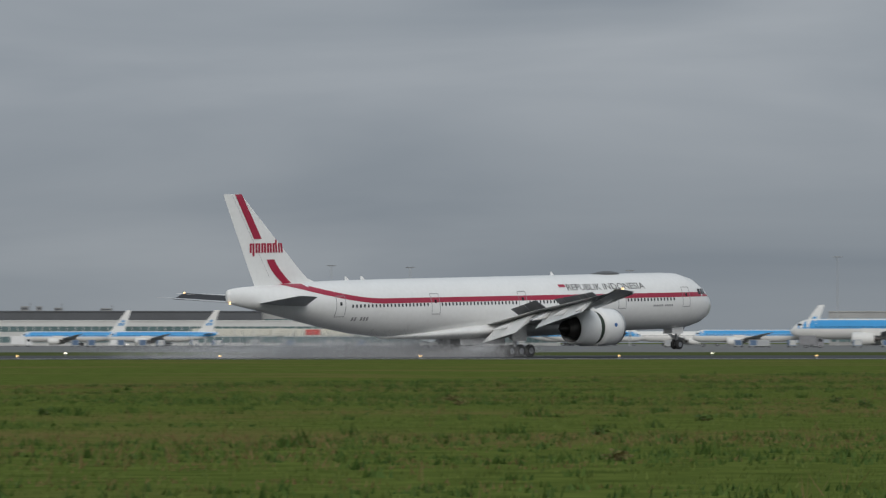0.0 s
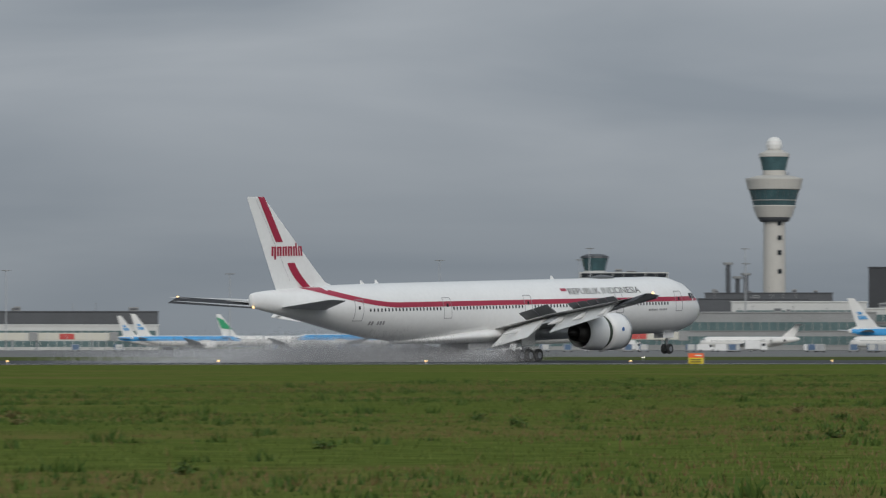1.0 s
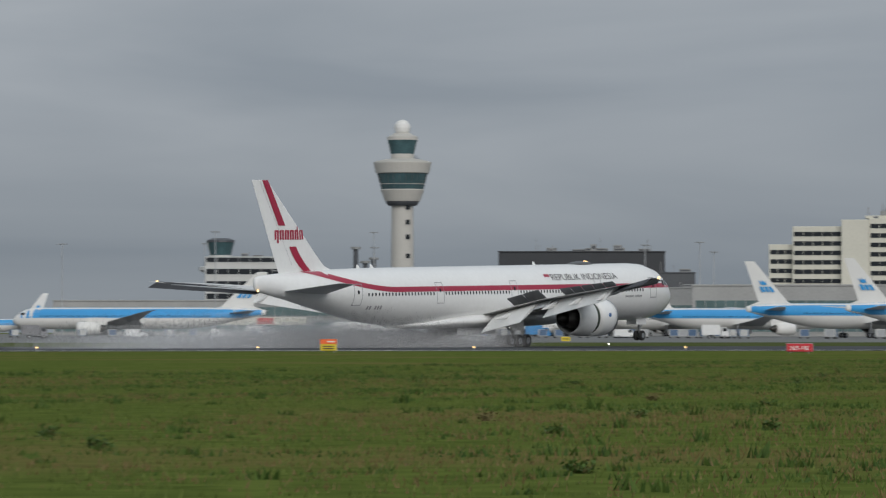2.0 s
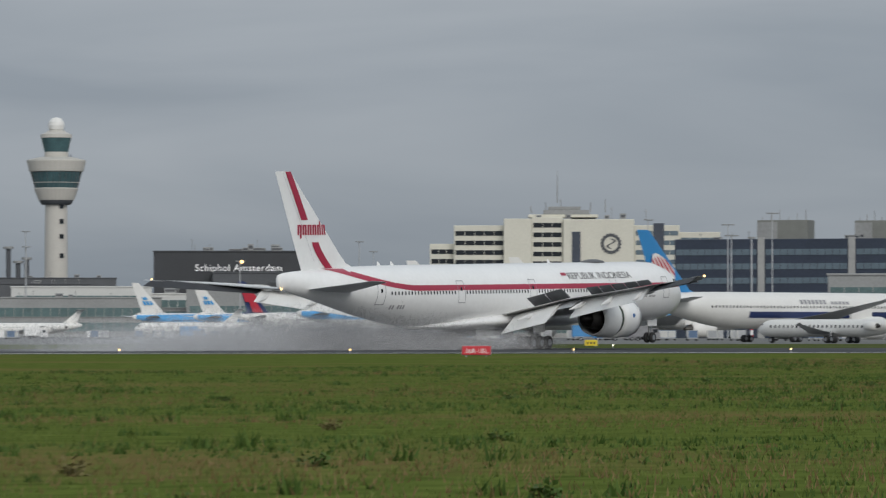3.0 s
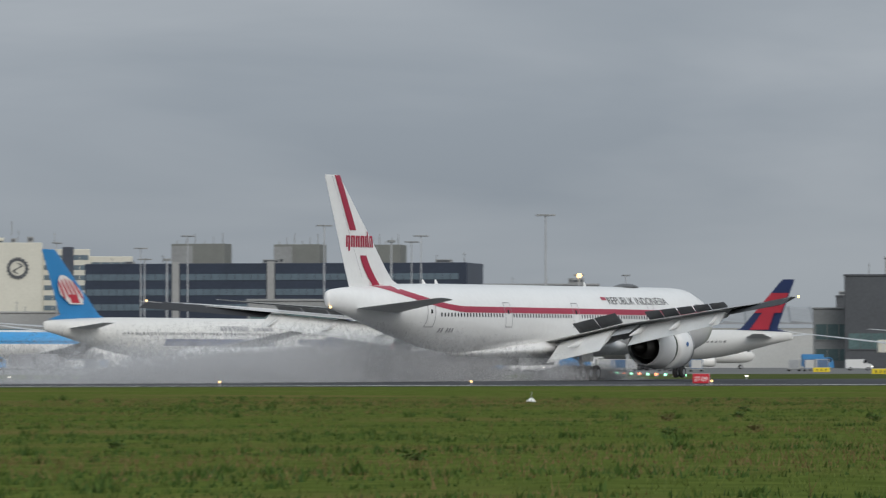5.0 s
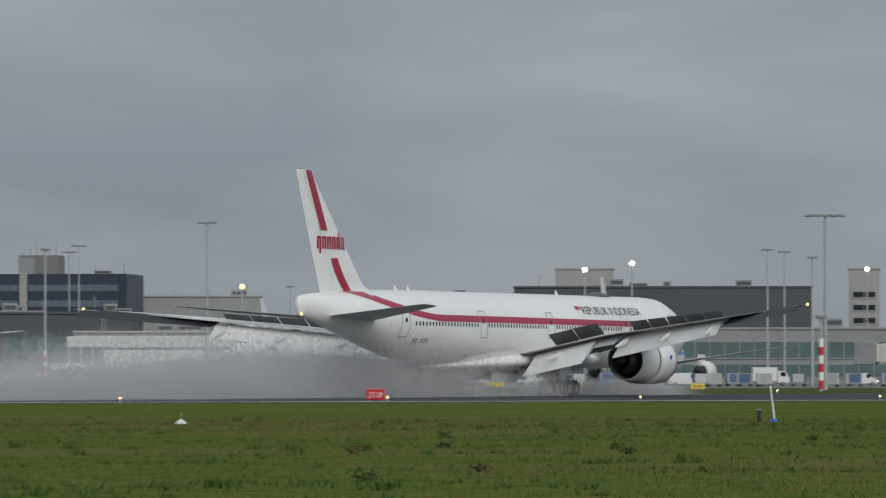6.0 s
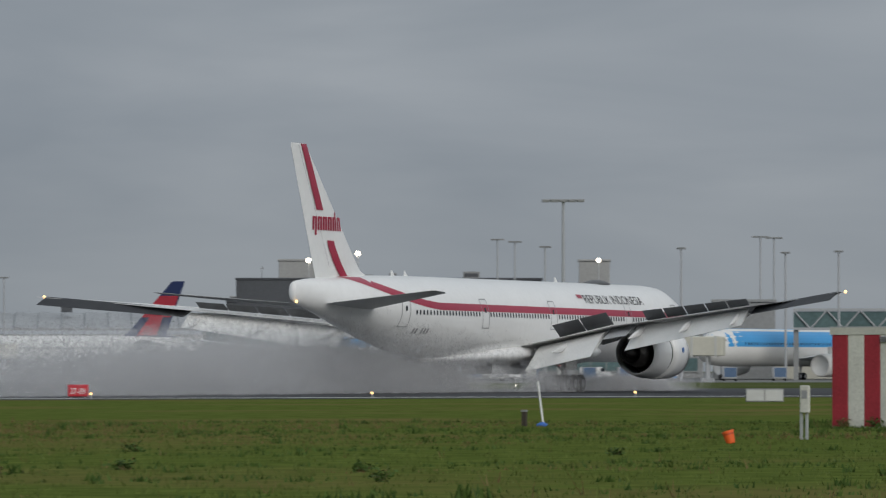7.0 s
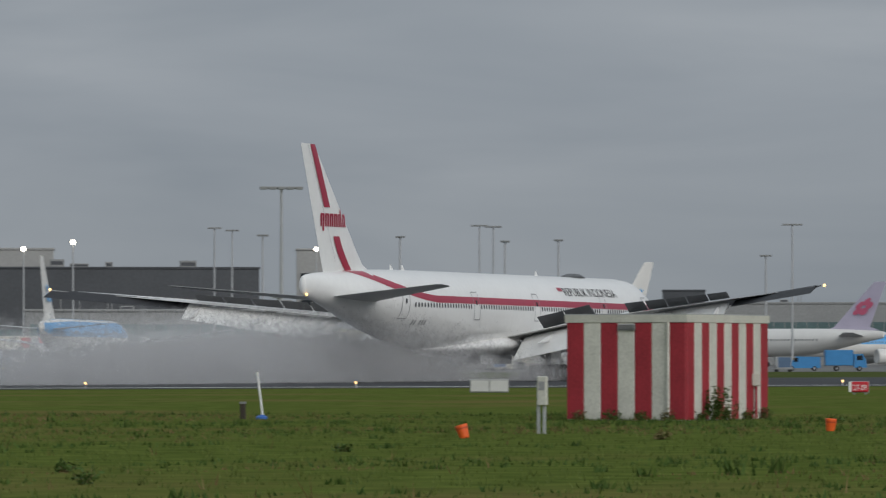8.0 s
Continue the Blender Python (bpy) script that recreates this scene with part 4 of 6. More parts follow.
def old_tower(x, y, turn, h):
    root = empty("old_control_tower", pose(x, y, 0, 0, 0, turn), "older squat control tower with a teal glazed cab", "tower")
    bm = bmesh.new()
    revolve(bm, [(0, 7.0), (h - 17, 7.0)], axis_x=False, n=20)
    part("shaft", bm, CONC_WALL, root)
    for nm, prof, mt in (("gallery", [(h - 17, 7.5), (h - 15.5, 10.5), (h - 14, 10.5), (h - 13.4, 8)], WHITE_CLAD), ("deck", [(h - 13.4, 8.0), (h - 11.4, 8.0), (h - 11, 6.4), (h - 9.6, 6.2)], DARK_CLAD),
                         ("neck", [(h - 9.8, 5.4), (h - 8.2, 5.4)], WHITE_CLAD), ("cab", [(h - 8.2, 5.0), (h - 2, 6.6)], TOWER_GLASS), ("cab_roof", [(h - 2, 6.9), (h - 1, 6.8), (h, 4.0)], DARK_CLAD)):
        bm = bmesh.new()
        revolve(bm, prof, axis_x=False, n=12)
        part(nm, bm, mt, root)


def light_mast(x, y, turn, h, heads=1, lit=False):
    root = empty("light_mast", pose(x, y, 0, 0, 0, turn), "tall grey steel apron floodlight mast" if not lit else "tall apron mast with a lit lamp", "light mast", "apron light masts")
    bm = bmesh.new()
    tube(bm, (0, 0, 0), (0, 0, h), 0.24, 0.13, 8)
    part("pole", bm, GALV, root)
    bm = bmesh.new()
    w = 1.5 * heads
    tube(bm, (-w, 0, h), (w, 0, h), 0.14, None, 6)
    for k in range(5):
        xx = -w + k * w / 2
        box(bm, xx - 0.3 * heads, xx + 0.3 * heads, -0.5, 0.3, h - 0.2, h + 0.12, 0.05)
    part("lamp_head", bm, GREY_CLAD, root, "row of floodlight heads")
    if lit:
        bm = bmesh.new()
        # radius enlarged so the sphere includes the lamp's glare
        bmesh.ops.create_uvsphere(bm, u_segments=10, v_segments=8, radius=0.5)
        part("lamp", bm, LAMP_WHITE if lit == 1 else LAMP_WARM, root, "lit lamp", Matrix.Translation((0, -0.7, h - 0.2)))


def roof_clutter(x, y, turn, w, z, n, seed, tall=3.0, depth=14.0):
    """Plant rooms, vents and aerials on a roof, each a thing."""
    rnd = random.Random(seed)
    for k in range(n):
        c, s = math.cos(radians(turn)), math.sin(radians(turn))
        u, v = rnd.uniform(-w / 2, w / 2), rnd.uniform(1.5, depth)
        px, py = x + u * c - v * s, y + u * s + v * c
        if rnd.random() < 0.45:
            ww, hh = rnd.uniform(1.5, 5.0), rnd.uniform(0.8, tall)
            root = empty("roof_vent", pose(px, py, z, 0, 0, turn), "grey rooftop plant box", "roof vent", "rooftop plant")
            boxed("casing", (-ww / 2, ww / 2, -1, 1, 0, hh), GREY_CLAD, root, bevel=0.08)
            boxed("grille", (-ww / 2 + 0.3, ww / 2 - 0.3, -1.06, -0.95, hh * 0.3, hh * 0.75), DARK_CLAD, root)
        else:
            hh = rnd.uniform(1.5, tall * 2)
            root = empty("roof_aerial", pose(px, py, z, 0, 0, turn), "thin grey rooftop aerial rod", "aerial", "rooftop aerials")
            bm = bmesh.new()
            tube(bm, (0, 0, 0), (0, 0, hh), 0.12, 0.06, 6)
            part("rod", bm, GREY_CLAD, root)
            bm = bmesh.new()
            tube(bm, (-0.5, 0, hh * 0.8), (0.5, 0, hh * 0.8), 0.06, None, 5)
            part("crossbar", bm, GREY_CLAD, root)


control_tower(1831.2, 1639.1, 101.0)
old_tower(1814.1, 1741.4, 10, 46.5)
block("striped_office", 1780.4, 1689.9, -46.3, 42.1, 36.3, 20, WHITE_CLAD, "white terminal office with dark ribbon windows", storeys=storey_list(11, 5.8, 2.6, 5), glass=GLASS_DARK, margin=0.4, mullion=5, clutter=6)
block("annex", 1791.5, 1678.1, -46.9, 11.7, 29.9, 20, GREY_CLAD, "low grey terminal annex block")
# chimneys beside the tower
for x, y, h in ((1793.2, 1634.3, 39.91), (1796.2, 1631.0, 33.39), (1798.8, 1628.1, 34.95)):
    root = empty("chimney", pose(x, y, 0), "dark steel chimney stack", "chimney", "chimney stacks")
    bm = bmesh.new()
    tube(bm, (0, 0, 0), (0, 0, h), 1.3, 1.1, 10)
    part("stack", bm, DARK_CLAD, root)
    bm = bmesh.new()
    revolve(bm, [(h - 0.2, 1.2), (h, 2.4), (h + 1.0, 2.4), (h + 1.1, 1.0)], axis_x=False, n=10)
    part("cap", bm, GREY_CLAD, root)
# terminal halls in the first stretch
block("departure_hall", 1178.7, 1605.0, -36.3, 116.2, 13.1, 40, DARK_CLAD, "long charcoal terminal hall", storeys=[(4, 7)], clutter=7)
block("departure_hall", 1272.1, 1506.0, -40.2, 77.3, 14.5, 40, DARK_CLAD, "long charcoal terminal hall", storeys=[(4, 7)], clutter=7)
block("pier_hall", 1252.9, 1573.4, -38.5, 40.0, 12.8, 30, MID_CLAD, "pale glazed pier hall", storeys=[(4.5, 10.5)])
block("pier_building", 1160.2, 1493.6, -37.8, 229.8, 9.0, 25, WHITE_CLAD, "long low pale pier building with ribbon windows", storeys=[(1.2, 3.4), (5.2, 7.2)])
block("pier_building", 1437.3, 1393.9, -45.9, 107.8, 13.1, 25, MID_CLAD, "long low grey pier building with ribbon windows", storeys=[(1.5, 4), (6.5, 9)])
block("dark_hall", 1688.7, 1524.5, -48.0, 48.8, 22.2, 40, DARK_CLAD, "dark plant building behind the terminal", storeys=[(5, 9)], clutter=7)
block("terminal", 1367.3, 1208.8, -48.6, 92.0, 9.7, 30, GREY_CLAD, "grey two-storey terminal with ribbon windows", storeys=[(1.5, 4.0), (6.0, 8.8)], clutter=7)
block("terminal_roof_hall", 1416.6, 1228.4, -49.2, 58.6, 14.9, 30, WHITE_CLAD, "white-framed glazed terminal hall", storeys=[(9.5, 13.0)], margin=1.6, clutter=7)
block("terminal", 1352.3, 1222.0, -48.0, 87.5, 13.2, 30, GREY_CLAD, "grey two-storey terminal with ribbon windows", storeys=[(2, 5), (7, 10)], base=0, clutter=7)
block("tower_foot", 1766.1, 1584.4, -48.2, 58.8, 25.7, 40, DARK_CLAD, "dark plant building at the tower's foot", storeys=[(8, 12), (15, 18)], clutter=7)
block("terminal_bridge", 1399.3, 1241.4, -48.5, 48.9, 17.3, 25, WHITE_CLAD, "white-framed glazed terminal hall", storeys=[(10, 14.5), (2, 6)], margin=1.6)
block("terminal", 1390.8, 1133.1, -51.0, 81.2, 16.2, 30, GREY_CLAD, "grey two-storey terminal with ribbon windows", storeys=[(2, 5.4), (7, 10.5)], clutter=7)
block("terminal", 1282.5, 966.6, -53.4, 97.0, 15.4, 30, MID_CLAD, "grey terminal pier with glazed upper floor", storeys=[(6.5, 11), (1.5, 4)], clutter=7)
block("dark_hall", 1488.2, 1223.2, -50.7, 51.0, 22.9, 40, DARK_CLAD, "long charcoal terminal hall", storeys=[(5, 8)], clutter=7)
# named terminal block with its lettering
NAMED = (1492.0, 1247.3, -50.2, 61.7, 30.9)
block("named_terminal", *NAMED, 40, mat("black_cladding", (0.022, 0.025, 0.03), 0.5, vary=0.2, scale=0.12), "dark terminal block with the airport's name in white letters", storeys=[(3, 6), (9, 12)])
vs, fs = text_mesh("Schiphol Amsterdam", 3.5, 1.08)
bm = bmesh.new()
vv = [bm.verts.new((x, -0.3, NAMED[4] - 6.9 + y)) for x, y in vs]
for f in fs:
    bm.faces.new([vv[i] for i in f])
# letters carry a faint added emission to look brighter
tagged(part("airport_name", bm, mat("glowing_letter_white", (0.85, 0.85, 0.85), 0.5, emit=0.12), m=pose(NAMED[0], NAMED[1], 0, 0, 0, NAMED[2])), "white airport name lettering on a dark wall", "sign")
roof_clutter(NAMED[0], NAMED[1], NAMED[2], 56, NAMED[4] + 0.5, 16, 5, 2.6)


# ---- hotel ----
def hotel():
    x, y, turn, w, h = (1312.1, 960.5, -53.9, 82.5, 37.0)
    root = empty("hotel", pose(x, y, 0, 0, 0, turn), "cream hotel with ribbon windows and a round dark emblem", "hotel")
    u = w / 470.0

    def wing(name, x0, x1, top, dy, storeys, glass=SLATE_GLASS, wall=CREAM, inset=0.4, step=2.9, high=1.4):
        a, b = -w / 2 + (x0 - 310) * u, -w / 2 + (x1 - 310) * u
        ob = boxed(name, (a, b, dy, dy + 18, 0, top), wall, root, bevel=0.15)
        for k in range(storeys):
            z = top - 3.1 - k * step
            bm = bmesh.new()
            box(bm, a + inset, b - inset, dy - 0.1, dy + 0.3, z, z + high)
            band = part("window_band", bm, glass, ob)
            bm = bmesh.new()
            n = max(3, int((b - a) / 2.6))
            for j in range(n + 1):
                xx = a + inset + (b - a - 2 * inset) * j / n
                box(bm, xx - 0.06, xx + 0.06, dy - 0.14, dy + 0.1, z, z + high)
            part("mullions", bm, wall, band)
        return ob

    wing("low_wing", 270, 314, h - 8.5, 6, 8, GLASS_DARK)
    wing("west_wing", 312, 400, h - 3.0, 3, 10, GLASS_DARK)
    wing("corner_block", 398, 446, h - 1.0, 0, 0)
    wing("middle_wing", 446, 500, h - 0.6, 0.4, 10, GLASS_DARK)
    wing("emblem_block", 500, 622, h - 1.2, -0.8, 0)
    wing("east_wing", 622, 700, h - 3.0, 1.5, 10)
    wing("end_wing", 700, 770, h - 5.0, 4, 9)
    a = -w / 2 + (515 - 310) * u
    boxed("stair_glazing", (a, a + 2.6, -1.0, -0.6, 3, h - 5), SLATE, root, "dark vertical stair glazing")
    a = -w / 2 + (655 - 310) * u
    boxed("lift_glazing", (a, a + 3.2, 1.2, 1.6, 3, h - 2.4), SLATE, root, "dark lift shaft")
    # round emblem
    ex, ez = -w / 2 + (582 - 310) * u, h - 8.6
    bm = bmesh.new()
    for k in range(36):
        a0, a1 = k * math.pi / 18, (k + 1) * math.pi / 18
        r0, r1 = 2.15, 2.95 + 0.25 * (k % 2)
        bm.faces.new([bm.verts.new((ex + r * math.cos(t), -1.0, ez + r * math.sin(t))) for r, t in ((r0, a0), (r1, a0), (r1, a1), (r0, a1))])
    for k in range(20):
        t0, t1 = k / 20, (k + 1) / 20
        f = lambda t: (1.1 * math.sin(t * 2 * math.pi), 1.5 - 3.0 * t)
        (xa, za), (xb, zb) = f(t0), f(t1)
        bm.faces.new([bm.verts.new((ex + p, -1.0, ez + q)) for p, q in ((xa - 0.35, za), (xa + 0.35, za), (xb + 0.35, zb), (xb - 0.35, zb))])
    part("emblem", bm, DARK_CLAD, root, "round dark emblem")
    # roof decks and mast
    for x0, x1, z0, z1 in ((440, 560, 0, 0.9), (466, 545, 0.9, 2.3), (474, 530, 2.3, 3.3)):
        boxed("roof_deck", (-w / 2 + (x0 - 310) * u, -w / 2 + (x1 - 310) * u, 3, 14, h - 0.6 + z0, h - 0.6 + z1), GREY_CLAD if z0 else CREAM, root, "grey rooftop deck", bevel=0.1)
    bm = bmesh.new()
    mx = -w / 2 + (490 - 310) * u
    tube(bm, (mx, 8, h + 4), (mx, 8, h + 13.5), 0.25, 0.08, 6)
    for k in range(6):
        tube(bm, (mx - 8 + k * 4.5, 6, h + 1), (mx - 8 + k * 4.5, 6, h + 3 + (k % 3)), 0.14, None, 5)
    part("roof_mast", bm, GREY_CLAD, root, "rooftop mast and aerials")
    roof_clutter(x, y, turn, w * 0.42, h - 1.2, 12, 11, 2.0, 12)


hotel()


def dark_office():
    x, y, turn, w, h = (1291.9, 852.6, -71.3, 107.0, 28.5)
    root = empty("dark_office", pose(x, y, 0, 0, 0, turn), "long dark office block with blue-grey window ribbons", "office")
    boxed("wall", (-w / 2, w / 2, 0, 22, 0, h), SLATE, root, bevel=0.15)
    for k in range(6):
        z = h - 4.6 - k * 4.1
        for j in range(4):
            a, b = -w / 2 + 0.4 + j * w / 4, -w / 2 - 2.2 + (j + 1) * w / 4
            ob = boxed("window_band", (a, b, -0.15, 0.3, z, z + 1.7), SLATE_GLASS, root)
            for q in range(12):
                xx = a + (b - a) * q / 11
                boxed("mullion", (xx - 0.08, xx + 0.08, -0.24, 0.1, z, z + 1.7), SLATE, ob)
    for j in range(1, 4):
        boxed("downshaft", (-w / 2 - 1.9 + j * w / 4, -w / 2 + 0.1 + j * w / 4, -0.3, 0.4, 0, h + 0.5), MID_CLAD, root, "grey vertical shaft")
    for u0, u1, hh in ((0.22, 0.36, 5.5), (0.49, 0.61, 5.2), (0.72, 0.82, 5.0)):
        a, b = -w / 2 + u0 * w, -w / 2 + u1 * w
        ob = boxed("plant_room", (a, b, 4, 12, h, h + hh), mat("plant_room_olive", (0.18, 0.185, 0.17), 0.7, scale=0.3), root, "olive-grey rooftop plant room", bevel=0.1)
        boxed("louvre", (a, a + (b - a) * 0.4, 3.9, 4.1, h, h + hh - 0.6), GREY_CLAD, ob)
        for q in range(6):
            bm = bmesh.new()
            tube(bm, (a + 1 + q * (b - a - 2) / 5, 6, h + hh), (a + 1 + q * (b - a - 2) / 5, 6, h + hh + 1.0 + (q * 7 % 3)), 0.14, 0.08, 5)
            part("aerial", bm, GREY_CLAD, ob)
    roof_clutter(x, y, turn, w * 0.95, h, 12, 21, 2.0)


dark_office()
# piers and halls of the second half
block("glass_hall", 1033.1, 675.3, -57.7, 29.9, 14.4, 25, GREY_CLAD, "low pier hall with green glazing", storeys=[(7.0, 11.8)], margin=0.5)
block("dark_hall", 1038.7, 655.6, -58.8, 28.4, 14.1, 25, DARK_CLAD, "charcoal pier head with a glazed corner", storeys=[(6, 9.5)], clutter=7)


def pier():
    x, y, turn, w, h = (950.9, 585.2, -59.7, 30.1, 8.8)
    root = empty("gate_pier", pose(x, y, 0, 0, 0, turn), "pale raised gate pier with a long glazed band on columns", "pier")
    boxed("upper_fascia", (-w / 2, w / 2, 0, 14, h - 2.0, h), WHITE_CLAD, root, bevel=0.08)
    boxed("lower_fascia", (-w / 2 - 3, w / 2 + 3, -0.4, 14, 2.9, 4.0), WHITE_CLAD, root, bevel=0.08)
    boxed("glazing", (-w / 2 + 0.4, w / 2 - 0.4, 0.5, 13, 4.0, h - 2.0), GREEN_GLASS, root, "long green-grey glazing")
    for k in range(15):
        xx = -w / 2 + 0.4 + (w - 0.8) * k / 14
        boxed("mullion", (xx - 0.1, xx + 0.1, 0.3, 0.6, 4.0, h - 2.0), WHITE_CLAD, root)
    for k in range(6):
        xx = -w / 2 + 1 + (w - 2) * k / 5
        boxed("column", (xx - 0.35, xx + 0.35, 0.5, 1.2, 0, 2.9), WHITE_CLAD, root, bevel=0.05)
    boxed("back_wall", (-w / 2, w / 2, 8, 9, 0, 2.9), DARK_CLAD, root)


pier()


def arched_hall():
    x, y, turn, w, h = (1366.9, 761.6, -62.0, 74.2, 17.0)
    root = empty("arched_hall", pose(x, y, 0, 0, 0, turn), "wide terminal hall with a low ribbed arched roof", "hall")
    boxed("wall", (-w / 2, w / 2, 2, 60, 0, h - 6), WHITE_CLAD, root)
    for k in range(12):
        a, b = -w / 2 + k * w / 12, -w / 2 + (k + 1) * w / 12
        bm = bmesh.new()
        rings = []
        for q in range(9):
            v = 60 * q / 8
            z = h - 6 + 6 * math.sin(min(1.0, 0.15 + q / 8) * math.pi / 2)
            rings.append([(a, v, z), (a + 0.5, v, z + 0.5), (b, v, z), (b, v, z - 0.4), (a, v, z - 0.4)])
        loft(bm, rings)
        part("roof_rib", bm, ROOF_GREY, root)
    boxed("vent_box", (-6, -3, 20, 23, h, h + 1.6), DARK_CLAD, root)


arched_hall()
block("far_hall", 1330.4, 682.0, -64.4, 47.3, 15.4, 30, GREY_CLAD, "grey glazed terminal hall", storeys=[(7.5, 11.5), (2, 5)], margin=0.6, clutter=7)
block("far_hall", 1480.5, 762.2, -64.1, 25.0, 20.8, 30, DARK_CLAD, "dark windowless rooftop hall block", clutter=7)
block("far_tower_block", 1752.1, 889.7, -64.2, 18.0, 30.2, 20, MID_CLAD, "distant grey office block", storeys=storey_list(6, 4, 1.6, 5), glass=GLASS_DARK)
block("terminal", 1000.6, 614.6, -59.6, 28.8, 9.8, 25, MID_CLAD, "pale terminal pier with green glazing", storeys=[(4.2, 7.2)], clutter=7)
block("far_hall", 1382.1, 833.8, -59.8, 56.0, 23.5, 30, GREY_CLAD, "grey terminal hall with glazing", storeys=[(8, 12)], clutter=7)
block("dark_hall", 1324.2, 654.4, -65.5, 75.0, 23.8, 30, DARK_CLAD, "long charcoal hall with a boxy roof plant", storeys=[(5, 9)], clutter=7)
block("roof_plant", 1324.9, 676.6, -64.6, 14.7, 28.6, 12, MID_CLAD, "grey rooftop plant block")
block("office_slab", 1390.5, 627.1, -67.8, 7.9, 29.4, 14, MID_CLAD, "distant grey office slab", storeys=storey_list(12, 3.4, 1.4, 4), glass=GLASS_DARK)
block("terminal", 1114.9, 533.4, -66.8, 77.8, 11.1, 25, GREY_CLAD, "grey terminal pier with dark glazing", storeys=[(1.5, 4.0), (5.4, 8.6)], clutter=7)
block("gate_hall", 1013.4, 445.3, -69.5, 10.8, 13.4, 20, GREY_CLAD, "plain grey gate building block", storeys=[])
block("gate_hall", 1039.4, 432.0, -70.9, 33.2, 8.2, 20, CREAM, "cream gate building with windows", storeys=[(3.2, 4.6)])
block("far_hall", 1539.1, 536.2, -73.6, 65.3, 17.0, 30, GREY_CLAD, "grey terminal hall with green glazing", storeys=[(7, 12)], clutter=7)
block("far_tower_block", 1813.1, 665.5, -72.0, 14.2, 24.6, 20, DARK_CLAD, "dark distant roof block")

def jet_bridge(x, y, turn, length, ad):
    root = empty("jet_bridge", pose(x, y, 0, 0, 0, turn), "cream passenger boarding bridge on a steel column", "jet bridge", "jet bridges")
    boxed("tunnel", (-length / 2, length / 2, -1.4, 1.4, 3.6, 6.2), CREAM, root, bevel=0.12)
    for k in range(5):
        xx = -length / 2 + 1 + k * (length - 2) / 4
        boxed("rib", (xx - 0.15, xx + 0.15, -1.5, 1.5, 3.5, 6.3), WHITE_CLAD, root)
    boxed("cab", (length / 2, length / 2 + 3, -1.9, 1.9, 3.3, 6.5), GREY_CLAD, root, bevel=0.1)
    for xx in (-length * 0.35, length * 0.3):
        bm = bmesh.new()
        tube(bm, (xx, -0.8, 0.5), (xx, -0.8, 3.6), 0.25, None, 8)
        tube(bm, (xx, 0.8, 0.5), (xx, 0.8, 3.6), 0.25, None, 8)
        box(bm, xx - 0.8, xx + 0.8, -1.2, 1.2, 0, 0.6)
        part("column", bm, GALV, root)
    if ad:
        boxed("advert", (-2.6, 2.6, -1.5, -1.42, 3.9, 5.9), mat("advert_red", (0.5, 0.06, 0.05), 0.5, scale=1), root, "plain red advertising panel")


for x, y, h, n, ad in ((1128.3, 1416.9, -34.5, 30, 1), (1150.0, 1399.4, -43.4, 30, 1), (1106.4, 1434.1, -33.6, 30, 0), (1171.5, 1381.5, -36.3, 30, 1),
                       (1217.8, 1150.2, -43.7, 26, 1), (1213.5, 1156.4, -43.4, 26, 1), (830.4, 387.6, 103.4, 15, 1), (938.0, 576.9, -54.6, 18, 0),
                       (1082.3, 559.0, -59.7, 18, 1), (1088.2, 556.0, -59.9, 18, 1), (951.8, 562.2, 111.1, 14, 0)):
    jet_bridge(x, y, h, n, ad)


def truss_bridge():
    x, y, turn, w, h = (973.0, 410.0, -70.8, 21.7, 11.6)
    root = empty("truss_bridge", pose(x, y, 0, 0, 0, turn), "raised glazed walkway in a steel truss", "walkway")
    boxed("glazing", (-w / 2, w / 2, 0.2, 3, h - 3.2, h - 0.4), GREEN_GLASS, root)
    for z in (h - 3.4, h - 0.3):
        boxed("chord", (-w / 2, w / 2, -0.1, 3.2, z, z + 0.4), GALV, root)
    for k in range(8):
        bm = bmesh.new()
        xa, xb = -w / 2 + k * w / 8, -w / 2 + (k + 1) * w / 8
        tube(bm, (xa, 0, h - (3.2 if k % 2 else 0.2)), (xb, 0, h - (0.2 if k % 2 else 3.2)), 0.14, None, 6)
        part("brace", bm, GALV, root)
    for xx in (-w / 2 + 0.4, w / 2 - 0.4):
        boxed("pier_leg", (xx - 0.4, xx + 0.4, 0.5, 2.5, 0, h - 3.4), GREY_CLAD, root)


truss_bridge()
